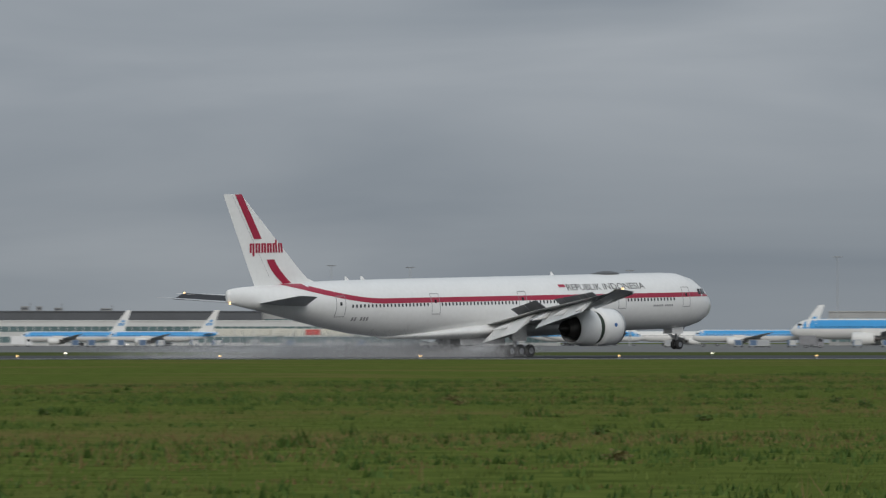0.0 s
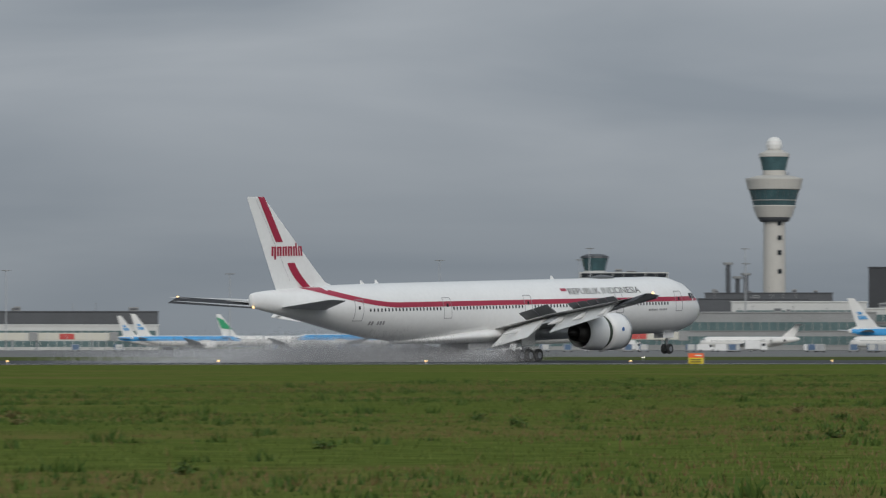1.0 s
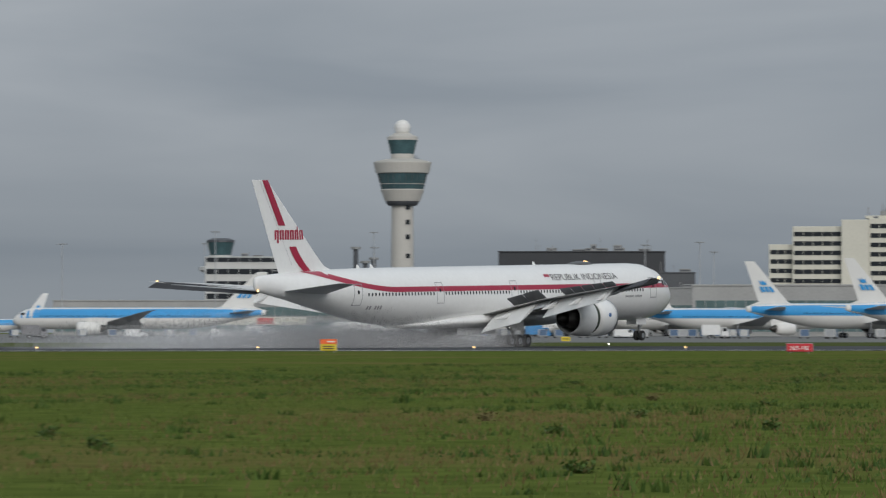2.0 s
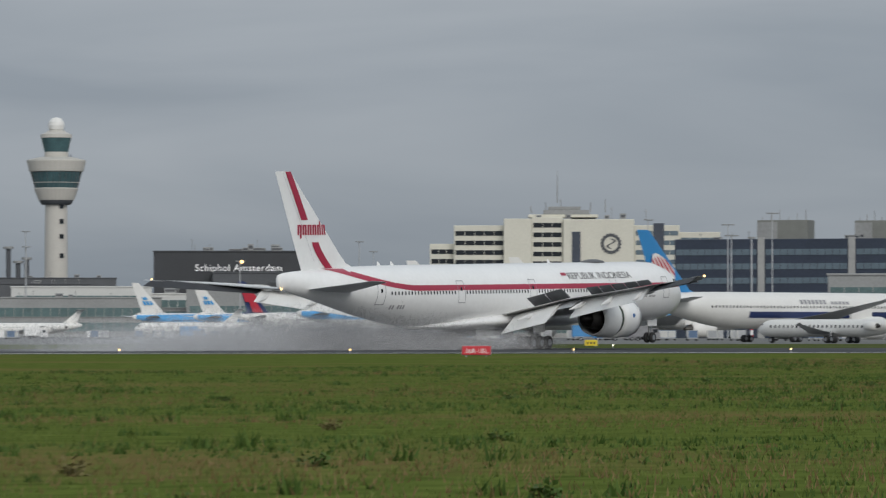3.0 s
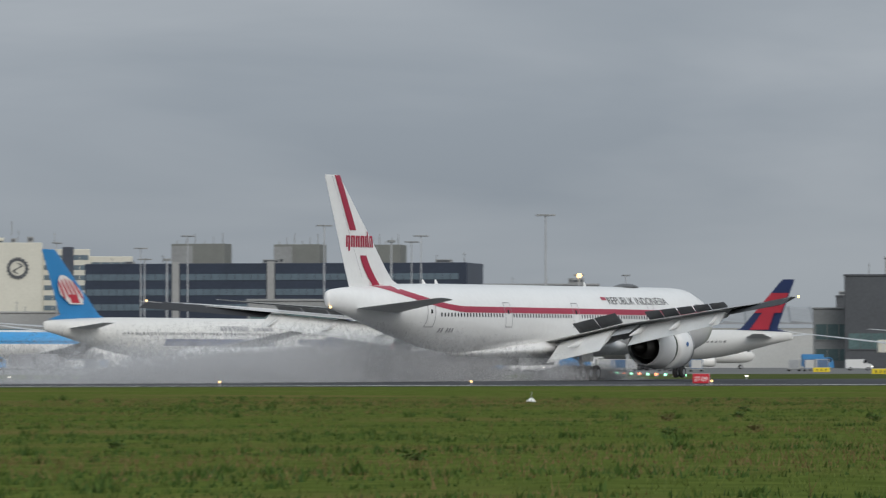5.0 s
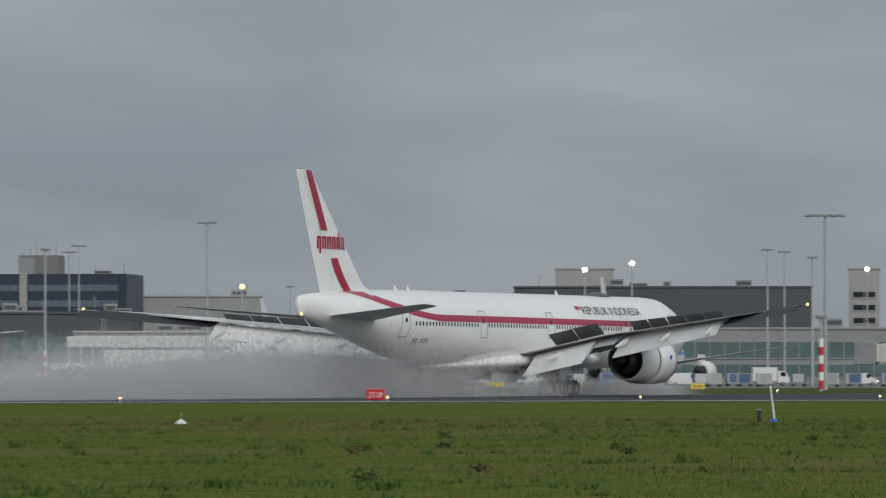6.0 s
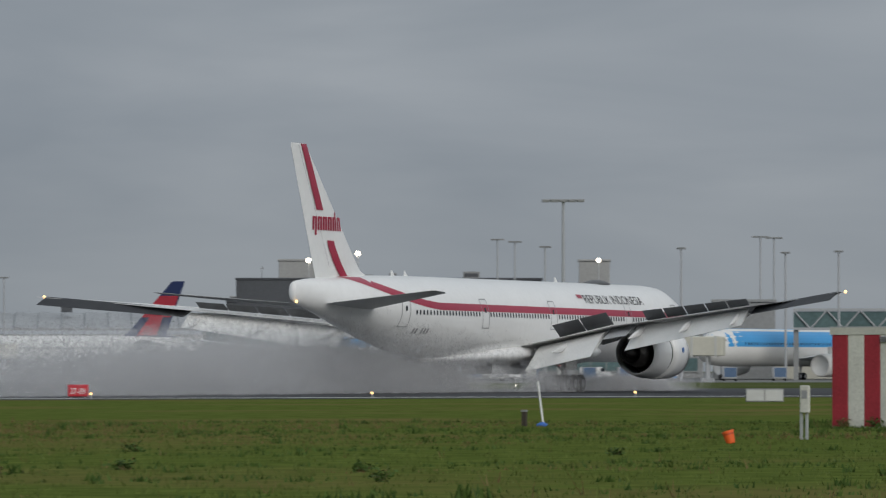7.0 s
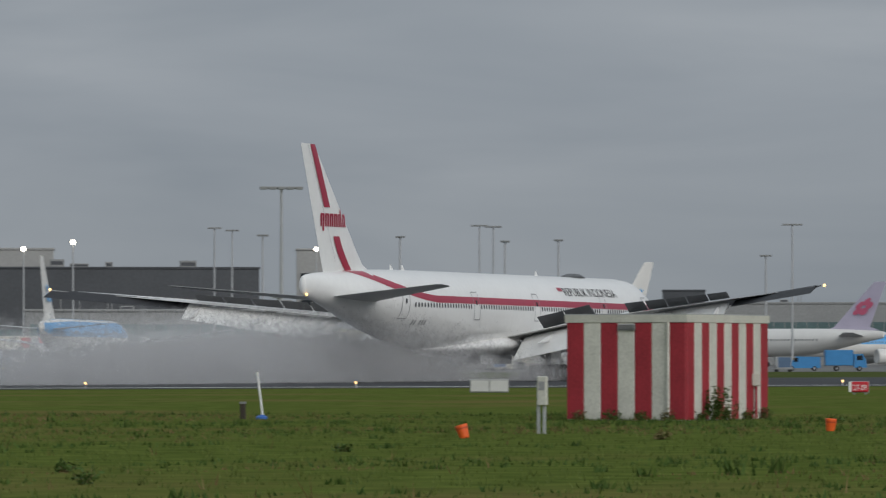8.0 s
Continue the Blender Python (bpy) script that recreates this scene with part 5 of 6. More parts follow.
# apron light masts: place, height, head width, lit
for x, y, a, h, n, lit in (
        (1339.9, 1366.6, -44.5, 33.39, 1, 0), (1155.3, 1395.1, 0, 28.05, 1, 0), (1164.8, 1451.8, 0, 29.40, 1, 0),
        (1156.7, 1279.9, 0, 25.71, 1, 0), (1456.5, 1407.1, 0, 35.50, 1, 0), (1352.7, 1225.2, 0, 30.72, 1, 0),
        (1313.3, 1263.9, 0, 36.12, 1, 0), (1353.4, 1226.1, 0, 35.99, 1, 0), (1390.3, 1104.9, 0, 28.40, 1, 0), (1403.6, 1087.8, 0, 29.34, 1, 0),
        (1326.1, 1082.7, 0, 29.69, 1, 0), (1236.4, 1034.3, 0, 22.94, 1, 2), (1337.2, 1068.8, 0, 30.58, 1, 0),
        (1215.1, 870.7, 0, 32.70, 1, 0), (1065.1, 694.0, -30, 31.35, 1, 0), (1159.0, 804.9, -30, 26.76, 1, 0), (1206.5, 823.9, -30, 33.72, 1, 0),
        (1174.2, 735.1, -35, 31.94, 1, 0), (1176.1, 738.9, -35, 30.58, 1, 0), (873.0, 529.2, -55, 26.43, 0.9, 0), (1006.6, 597.7, -55, 18.91, 0.5, 2), (1098.8, 637.7, -55, 20.51, 0.5, 0),
        (1229.6, 854.0, -35, 31.40, 1, 0), (706.4, 351.6, -66, 20.36, 1.3, 0),
        (1091.6, 555.1, -64, 24.62, 0.4, 1), (1061.8, 512.5, -66, 26.08, 0.7, 0), (1063.1, 509.5, -66, 25.65, 0.7, 0), (927.0, 446.3, -66, 21.07, 0.5, 0),
        (1019.4, 444.5, -67, 24.85, 0.8, 0), (1020.3, 442.3, -67, 24.66, 0.8, 0), (940.0, 428.4, -67, 20.97, 0.4, 0), (945.8, 413.0, -67, 20.26, 0.4, 0),
        (948.6, 405.1, -67, 20.44, 0.4, 0), (1058.0, 399.9, -69, 25.58, 1.0, 0), (961.1, 375.0, -69, 18.04, 0.5, 0), (1099.5, 569.4, -69, 23.57, 0.3, 1), (1215.3, 554.6, -69, 25.75, 0.3, 1)):
    light_mast(x, y, a, h, n, lit)


# ---- signs, lamps and small things round the runway ----
def flat_text(parent, body, size, width, material, z, y, x=0.0):
    vs, fs = text_mesh(body, size)
    k = width / (max(p[0] for p in vs) - min(p[0] for p in vs))
    bm = bmesh.new()
    vv = [bm.verts.new((x + px * k, y, z + pz)) for px, pz in vs]
    for f in fs:
        bm.faces.new([vv[i] for i in f])
    return part("lettering", bm, material, parent, "white lettering")


def runway_sign(x, y, turn, w, h, words, col, label, white_end=0.0):
    root = empty("runway_sign", pose(x, y, 0, 0, 0, turn), label, "airfield sign")
    boxed("cabinet", (-w / 2, w / 2, -0.15, 0.15, 0.12, h), col, root, bevel=0.03)
    boxed("rim", (-w / 2 - 0.03, w / 2 + 0.03, 0.02, 0.12, 0.09, h + 0.03), GALV, root)
    for k in (-0.35, 0.35):
        boxed("leg", (k * w - 0.05, k * w + 0.05, -0.05, 0.05, 0, 0.14), GALV, root)
    if words:
        flat_text(root, words, h * 0.62, w * 0.78, SIGN_WHITE, h * 0.33, -0.165)
    if white_end:
        boxed("end_panel", (-w / 2 - white_end, -w / 2, -0.14, 0.14, 0.12, h), SIGN_WHITE, root)
    return root


runway_sign(353.1, 279.1, -52.9, 2.0, 0.74, "36R-18L", SIGN_RED, "red runway sign with white characters in the grass")
runway_sign(456.3, 278.9, -70.4, 1.2, 0.82, "27-09", SIGN_RED, "small red runway sign with white characters")
runway_sign(436.7, 209.0, -74.0, 0.82, 0.62, "27-09", SIGN_RED, "small red runway sign with a white end panel", 0.14)
root = runway_sign(342.2, 318.3, -47.4, 1.3, 1.02, "", SIGN_YELLOW, "orange and yellow airfield notice board in the grass")
boxed("red_band", (-0.66, 0.66, -0.18, 0.16, 0.66, 1.05), SIGN_ORANGE, root, "orange upper band")
boxed("word_bar", (-0.45, 0.45, -0.2, -0.16, 0.44, 0.52), BLACK, root)
boxed("word_bar", (-0.45, 0.45, -0.2, -0.16, 0.26, 0.34), BLACK, root)
boxed("word_bar", (-0.1, 0.5, -0.2, -0.17, 0.8, 0.9), SIGN_WHITE, root)
for (x, y), w, turn in (((556.5, 415.7), 1.5, -54.2), ((716.6, 465.2), 2.2, -58.5), ((832.8, 457.3), 2.6, -63.5), ((716.8, 390.9), 2.2, -64.1),
                        ((654.0, 554.2), 1.4, -50.0), ((704.0, 382.1), 1.0, -64.5), ((709.9, 369.4), 1.6, -65.9)):
    root = runway_sign(x, y, turn, w, 0.8, "", SIGN_YELLOW, "yellow taxiway sign with dark characters on grass")
    for k in (-0.25, 0.0, 0.25):
        boxed("word_bar", (k * w - 0.09, k * w + 0.09, -0.17, -0.155, 0.3, 0.6), BLACK, root)
# runway edge lamps
for k in range(-9, 16):
    for v, gap in ((4.0, 0.0),):
        p = rw(k * 19.0 + gap, v)
        root = empty("edge_lamp", pose(p.x, p.y, 0.02), "small lit runway edge lamp on a short stem", "lamp", "runway edge lamps")
        bm = bmesh.new()
        tube(bm, (0, 0, 0), (0, 0, 0.26), 0.05, 0.04, 8)
        part("stem", bm, GALV, root)
        bm = bmesh.new()
        revolve(bm, [(0.24, 0.06), (0.32, 0.065), (0.38, 0.03)], axis_x=False, n=10)
        part("lamp", bm, LAMP_WARM, root, "glowing glass")
# far edge lamps
for k in range(-8, 16):
    p = rw(k * 38.0 + 8, 118)
    root = empty("edge_lamp", pose(p.x, p.y, 0.02), "small lit runway edge lamp on a short stem", "lamp", "runway edge lamps")
    bm = bmesh.new()
    tube(bm, (0, 0, 0), (0, 0, 0.26), 0.05, 0.04, 8)
    part("stem", bm, GALV, root)
    bm = bmesh.new()
    revolve(bm, [(0.24, 0.05), (0.32, 0.055), (0.38, 0.03)], axis_x=False, n=10)
    part("lamp", bm, LAMP_WHITE, root, "glowing glass")
# a lit stop bar running away from the runway
STOP_A, STOP_B = Vector((607.0, 359.5)), Vector((706.0, 423.5))
LAMP_GREEN = mat("lit_green_lamp", (0.3, 1.0, 0.55), 0.3, emit=4)
for k in range(15):
    p = STOP_A.lerp(STOP_B, k / 9)
    root = empty("stop_bar_lamp", pose(p.x, p.y, 0.03), "small inset lamp glowing in the taxiway", "lamp", "stop bar lamps")
    bm = bmesh.new()
    revolve(bm, [(0, 0.22), (0.1, 0.2), (0.12, 0.1)], axis_x=False, n=10)
    part("housing", bm, GALV, root)
    bm = bmesh.new()
    revolve(bm, [(0.1, 0.13), (0.26, 0.13), (0.32, 0.05)], axis_x=False, n=10)
    part("lamp", bm, LAMP_GREEN if k % 2 else LAMP_RED, root, "glowing glass")


# ---- striped equipment hut ----
STRIPE_RED = mat("weathered_red_paint", (0.33, 0.022, 0.035), 0.55, vary=0.22, scale=1.2, bump=0.15)
STRIPE_WHITE = mat("weathered_white_paint", (0.60, 0.59, 0.53), 0.6, vary=0.18, scale=1.2, bump=0.15)
FASCIA = mat("weathered_fascia", (0.55, 0.54, 0.48), 0.6, vary=0.15, scale=1.5)


def hut():
    x, y = 330.9, 183.6
    base = -72.0
    root = empty("equipment_hut", pose(x, y, 0, 0, 0, base), "red and white striped equipment hut with a pale flat roof edge", "hut")
    h, w1, w2 = 2.95, 3.72, 5.3
    # the two faces seen; stripes are raised sheet panels
    d1 = Vector((math.cos(radians(154)), math.sin(radians(154)), 0))
    d2 = Vector((math.cos(radians(64)), math.sin(radians(64)), 0))
    bm = bmesh.new()
    c = [Vector((0, 0, 0)), d2 * w2, d2 * w2 + d1 * w1, d1 * w1]
    c = [p + (d1 + d2) * 0.03 if i == 0 else p for i, p in enumerate(c)]
    loft(bm, [[(p.x, p.y, 0) for p in c], [(p.x, p.y, h - 0.02) for p in c]])
    part("core", bm, STRIPE_WHITE, root, "hut body")
    for d, n, other, first in ((d1, 7, d2, 0), (d2, 11, d1, 1)):
        w = (w1 if d is d1 else w2) / n
        for k in range(n):
            bm = bmesh.new()
            rows = []
            for s, off in ((0.004, 0.012), (0.03, 0.03), (w - 0.03, 0.03), (w - 0.004, 0.012)):
                p = d * (k * w + s) - other * off
                rows.append(p)
            back = [d * (k * w + w - 0.004) + other * 0.01, d * (k * w + 0.004) + other * 0.01]
            ring = rows + back
            loft(bm, [[(p.x, p.y, 0.03) for p in ring], [(p.x, p.y, h - 0.22) for p in ring]])
            part("panel", bm, STRIPE_RED if (k + first) % 2 == (0 if d is d1 else 1) else STRIPE_WHITE, root)
    # roof edge
    o = [-(d1 + d2) * 0.05, d2 * (w2 + 0.05) - d1 * 0.05, d2 * (w2 + 0.05) + d1 * (w1 + 0.05), d1 * (w1 + 0.05) - d2 * 0.05]
    bm = bmesh.new()
    loft(bm, [[(p.x, p.y, h - 0.21) for p in o], [(p.x, p.y, h) for p in o]])
    part("roof_edge", bm, FASCIA, root, "pale weathered roof edge")
    bm = bmesh.new()
    loft(bm, [[(p.x, p.y, h) for p in o], [(p.x, p.y, h + 0.03) for p in o]])
    part("roof_sheet", bm, GALV, root)
    # downpipe, vent, cable box
    bm = bmesh.new()
    p = d1 * 0.52 - d2 * 0.08
    tube(bm, (p.x, p.y, 0.02), (p.x, p.y, h - 0.2), 0.045, None, 8)
    part("downpipe", bm, STRIPE_WHITE, root)
    vent = empty("vent", pose(0, 0, 0), "", "")
    vent.parent = root
    for k in range(5):
        bm = bmesh.new()
        a, b = d1 * 1.55 - d2 * 0.05, d1 * 2.1 - d2 * 0.05
        z = h - 0.42 + k * 0.035
        loft(bm, [[(q.x, q.y, z), (q.x - d2.x * 0.04, q.y - d2.y * 0.04, z - 0.01), (q.x, q.y, z + 0.02)] for q in (a, b)])
        part("slat", bm, GREY_CLAD, vent)
    bm = bmesh.new()
    p = d2 * 4.3 - d1 * 0.12
    box(bm, p.x - 0.12, p.x + 0.12, p.y - 0.08, p.y + 0.08, 0.95, 1.3, 0.02)
    part("junction_box", bm, FASCIA, root)
    bm = bmesh.new()
    tube(bm, (p.x, p.y, 0), (p.x, p.y, 0.95), 0.035, None, 8)
    part("conduit", bm, STRIPE_RED, root)
    return x, y, base


HUT_X, HUT_Y, HUT_A = hut()
LEAF = mat("weed_leaf", (0.060, 0.105, 0.022), 0.7, vary=0.45, scale=1.5, spec=0.2)
LEAF_DRY = mat("dry_weed", (0.15, 0.13, 0.055), 0.8, vary=0.3, scale=2, spec=0.1)


def bush(name, x, y, r, h, n, seed, label, material=None):
    """Stems with many small leaves."""
    rnd = random.Random(seed)
    root = empty(name, pose(x, y, 0), label, "weed")
    st, lf = bmesh.new(), bmesh.new()
    for s in range(9):
        a, rr, hh = rnd.uniform(0, 6.28), rnd.uniform(0.1, r), rnd.uniform(0.5, 1.0) * h
        top = Vector((rr * math.cos(a), rr * math.sin(a), hh))
        tube(st, (top.x * 0.25, top.y * 0.25, 0), top, 0.012, 0.004, 5)
        for k in range(n // 9):
            f = rnd.uniform(0.15, 1.05)
            c = Vector((top.x * (0.25 + 0.75 * f), top.y * (0.25 + 0.75 * f), hh * f)) + Vector((rnd.gauss(0, 0.06), rnd.gauss(0, 0.06), rnd.gauss(0, 0.04)))
            d = Vector((rnd.gauss(0, 1), rnd.gauss(0, 1), rnd.gauss(0.2, 0.5))).normalized() * rnd.uniform(0.04, 0.10)
            w = d.cross(Vector((rnd.gauss(0, 1), rnd.gauss(0, 1), 1))).normalized() * d.length * 0.35
            lf.faces.new([lf.verts.new(q) for q in (c, c + d * 0.5 + w, c + d, c + d * 0.5 - w)])
    tagged(part("stem_tuft", st, LEAF_DRY, root), kind="stuff")
    tagged(part("leaves", lf, material or LEAF, root), kind="stuff")


bush("hut_bush", HUT_X + 0.95, HUT_Y - 0.5, 0.62, 0.95, 900, 1, "leafy green bush growing against the striped hut")
for k, (x, y, hh) in enumerate(((299.3, 173.9, 0.32), (283.4, 174.8, 0.3), (282.8, 185.4, 0.4), (266.3, 172.5, 0.3), (257.0, 174.4, 0.45), (266.1, 176.8, 0.4), (259.6, 169.1, 0.3), (232.1, 161.0, 0.3),
                                (240.0, 162.8, 0.28), (210.3, 161.5, 0.25), (190.1, 154.0, 0.35), (203.0, 150.3, 0.25), (137.7, 119.6, 0.3), (172.4, 141.6, 0.22), (164.9, 144.7, 0.22), (132.6, 112.2, 0.22),
                                (113.8, 104.4, 0.3), (118.9, 104.9, 0.28), (110.2, 94.8, 0.28), (105.5, 95.8, 0.2), (93.3, 110.8, 0.28), (98.2, 100.2, 0.28), (61.5, 68.9, 0.26), (87.7, 80.4, 0.25),
                                (86.9, 102.8, 0.26), (74.1, 79.6, 0.22), (68.0, 95.3, 0.26), (93.1, 93.9, 0.24), (48.5, 54.0, 0.24), (328.5, 178.6, 0.3))):
    bush("weed_plant", x, y, 0.10 + 0.38 * hh, hh * 0.48, 130, 40 + k, "low leafy weed standing in the grass", LEAF if k % 4 else LEAF_DRY)

# weeds along the foot of the hut's two outer walls
for k, (s1, s2, hh) in enumerate(((0.5, -0.16, 0.30), (1.3, -0.14, 0.22), (2.2, -0.18, 0.34), (3.3, -0.15, 0.26), (-0.16, 0.6, 0.26), (-0.2, 1.9, 0.38), (-0.18, 2.6, 0.55), (-0.16, 3.7, 0.30), (-0.2, 4.8, 0.34))):
    bush("weed_plant", HUT_X + 0.139 * s1 + 0.990 * s2, HUT_Y + 0.990 * s1 - 0.139 * s2, 0.10 + 0.4 * hh, hh, 160, 90 + k, "leafy weed growing at the foot of the striped hut", LEAF if k % 3 else LEAF_DRY)


# marker board on two legs
root = empty("marker_board", pose(306.3, 179.1, 0, 0, 0, -90.4), "weathered white marker cabinet on two grey posts", "marker")
for k in (-0.07, 0.07):
    boxed("post", (k - 0.03, k + 0.03, -0.04, 0.04, 0, 1.3), GALV, root, bevel=0.005)
boxed("cabinet", (-0.07, 0.16, -0.12, 0.0, 0.65, 1.32), STRIPE_WHITE, root, "white cabinet", bevel=0.02)
boxed("label_plate", (-0.02, 0.12, -0.13, -0.115, 1.0, 1.2), GREY_LINE, root)


def cone(x, y, lean, turn, label):
    root = empty("marker_bucket", pose(x, y, 0, lean * 0.3, lean, turn), label, "marker")
    bm = bmesh.new()
    revolve(bm, [(0.0, 0.10), (0.02, 0.105), (0.27, 0.135), (0.30, 0.14), (0.30, 0.125), (0.04, 0.09)], axis_x=False, n=18)
    part("shell", bm, SIGN_ORANGE, root, "bright orange plastic shell", smooth=True)
    bm = bmesh.new()
    revolve(bm, [(0.2, 0.131), (0.24, 0.135)], axis_x=False, n=18, cap=False)
    part("band", bm, mat("dull_red_band", (0.6, 0.07, 0.02), 0.5), root)


cone(299.4, 178.4, -16, -69.5, "bright orange plastic marker leaning in the grass")
cone(312.7, 174.1, 4, -73.7, "pale orange plastic marker upright in the grass")
root = empty("leaning_pole", pose(330.5, 196.2, 0, 0, 0, -67.2), "thin white pole leaning from a blue foot", "pole")
bm = bmesh.new()
tube(bm, (0.03, 0, 0.05), (-0.13, 0.1, 1.35), 0.03, 0.028, 8)
part("pole", bm, SIGN_WHITE, root)
bm = bmesh.new()
revolve(bm, [(0, 0.17), (0.06, 0.17), (0.13, 0.06)], axis_x=False, n=12)
part("foot", bm, mat("blue_plastic", (0.03, 0.13, 0.45), 0.5), root, "blue plastic foot")
root = empty("stub_post", pose(330.3, 196.7, 0), "short dark wooden stub post in grass", "post")
boxed("post", (-0.07, 0.07, -0.07, 0.07, 0, 0.48), mat("dark_wood", (0.05, 0.04, 0.03), 0.9, scale=5), root, bevel=0.015)
boxed("cap", (-0.075, 0.075, -0.075, 0.075, 0.44, 0.5), GREY_CLAD, root)
root = empty("runway_cabinet", pose(443.1, 230.7, 0, 0, 0, -69.8), "low pale electrical cabinet beside the runway", "cabinet")
boxed("body", (-1.0, 1.0, -0.3, 0.3, 0, 0.7), MID_CLAD, root, bevel=0.03)
for k in (-0.5, 0.5):
    boxed("door", (k - 0.46, k + 0.46, -0.325, -0.29, 0.06, 0.62), WHITE_CLAD, root, bevel=0.01)
root = empty("white_marker", pose(313.6, 211.4, 0), "small white ground marker in the grass", "marker")
bm = bmesh.new()
revolve(bm, [(0, 0.22), (0.06, 0.2), (0.18, 0.05)], axis_x=False, n=10)
part("dome", bm, SIGN_WHITE, root)
bm = bmesh.new()
tube(bm, (0, 0, 0.15), (0.03, 0, 0.42), 0.012, None, 5)
part("stalk", bm, GALV, root)


# ---- apron vehicles ----
def van(x, y, turn, col, label, truck=False, group="apron vehicles"):
    root = empty("service_truck" if truck else "service_van", pose(x, y, 0.03, 0, 0, turn), label, "truck" if truck else "van", group)
    bm = bmesh.new()
    prof = [(-2.6, 0.4), (-2.6, 2.1), (0.9, 2.15), (1.7, 1.35), (2.5, 1.15), (2.6, 0.4)] if not truck else [(0.9, 0.5), (0.9, 2.5), (2.2, 2.5), (2.7, 1.5), (2.8, 0.5)]
    loft(bm, [[(px, s * 0.95, pz) for px, pz in prof] for s in (-1, 1)])
    body = part("body", bm, col, root)
    boxed("windscreen", (0.75, 1.4, -0.97, 0.97, 1.35, 1.95), GLASS_DARK, body) if not truck else boxed("windscreen", (1.3, 2.2, -0.97, 0.97, 1.6, 2.3), GLASS_DARK, body)
    if truck:
        boxed("cargo_box", (-3.4, 0.75, -1.15, 1.15, 0.8, 3.1), col, root, bevel=0.06)
    for wx in (-1.7, 1.7):
        for wy in (-0.85, 0.85):
            wheel(root, "wheel", wx, wy, 0.36, 0.25)
    boxed("lamp", (2.58, 2.66, -0.8, -0.5, 0.7, 0.9), LAMP_WHITE, root)


WHITE_VAN = mat("van_white", (0.7, 0.7, 0.69), 0.4, vary=0.06)
BLUE_VAN = mat("van_blue", (0.04, 0.22, 0.48), 0.4, vary=0.1)
DULL_VAN = mat("van_grey", (0.2, 0.2, 0.21), 0.5, vary=0.15)
rnd = random.Random(77)
for k, (x, y, a, kind) in enumerate((
        (929.8, 560.4, -55.4, 0), (924.6, 549.4, -55.8, 1), (873.9, 548.5, 115.8, 2), (876.9, 543.3, -51.6, 3), (897.2, 548.2, -52.0, 2),
        (834.0, 510.4, -55.0, 0), (843.9, 513.2, 114.8, 0), (855.1, 513.7, -55.6, 3), (962.5, 452.2, -62.8, 0), (919.8, 424.2, -63.5, 2),
        (924.4, 358.0, 111.7, 2), (926.3, 351.6, -68.8, 3), (950.0, 463.3, -61.8, 1), (889.4, 452.0, -60.8, 0), (1004.5, 543.6, -58.4, 3), (1007.9, 536.8, -58.9, 0),
        (992.3, 953.7, -41.2, 0), (999.2, 946.4, -41.6, 1), (1001.1, 915.0, -42.7, 0), (905.9, 667.9, -49.2, 3), (910.0, 662.3, -49.5, 4), (904.5, 652.7, -49.8, 4),
        (1048.6, 965.1, -42.5, 0), (1057.9, 954.8, -43.0, 1), (1053.2, 930.0, -43.7, 0), (875.3, 901.4, -39.2, 4), (892.0, 884.9, -40.3, 0),
        (866.2, 1224.6, -30.3, 1), (889.1, 1208.1, -31.4, 0), (973.5, 803.1, -45.7, 0), (947.7, 755.3, -46.8, 1), (998.6, 851.0, -44.7, 3))):
    col, label, truck = ((WHITE_VAN, "white airport service van on the apron", False), (WHITE_VAN, "white airport box truck on the apron", True), (BLUE_VAN, "blue airport service van on the apron", False),
                         (BLUE_VAN, "blue airport box truck on the apron", True), (DULL_VAN, "grey baggage truck on the apron", True))[kind]
    van(x, y, a, col, label, truck)
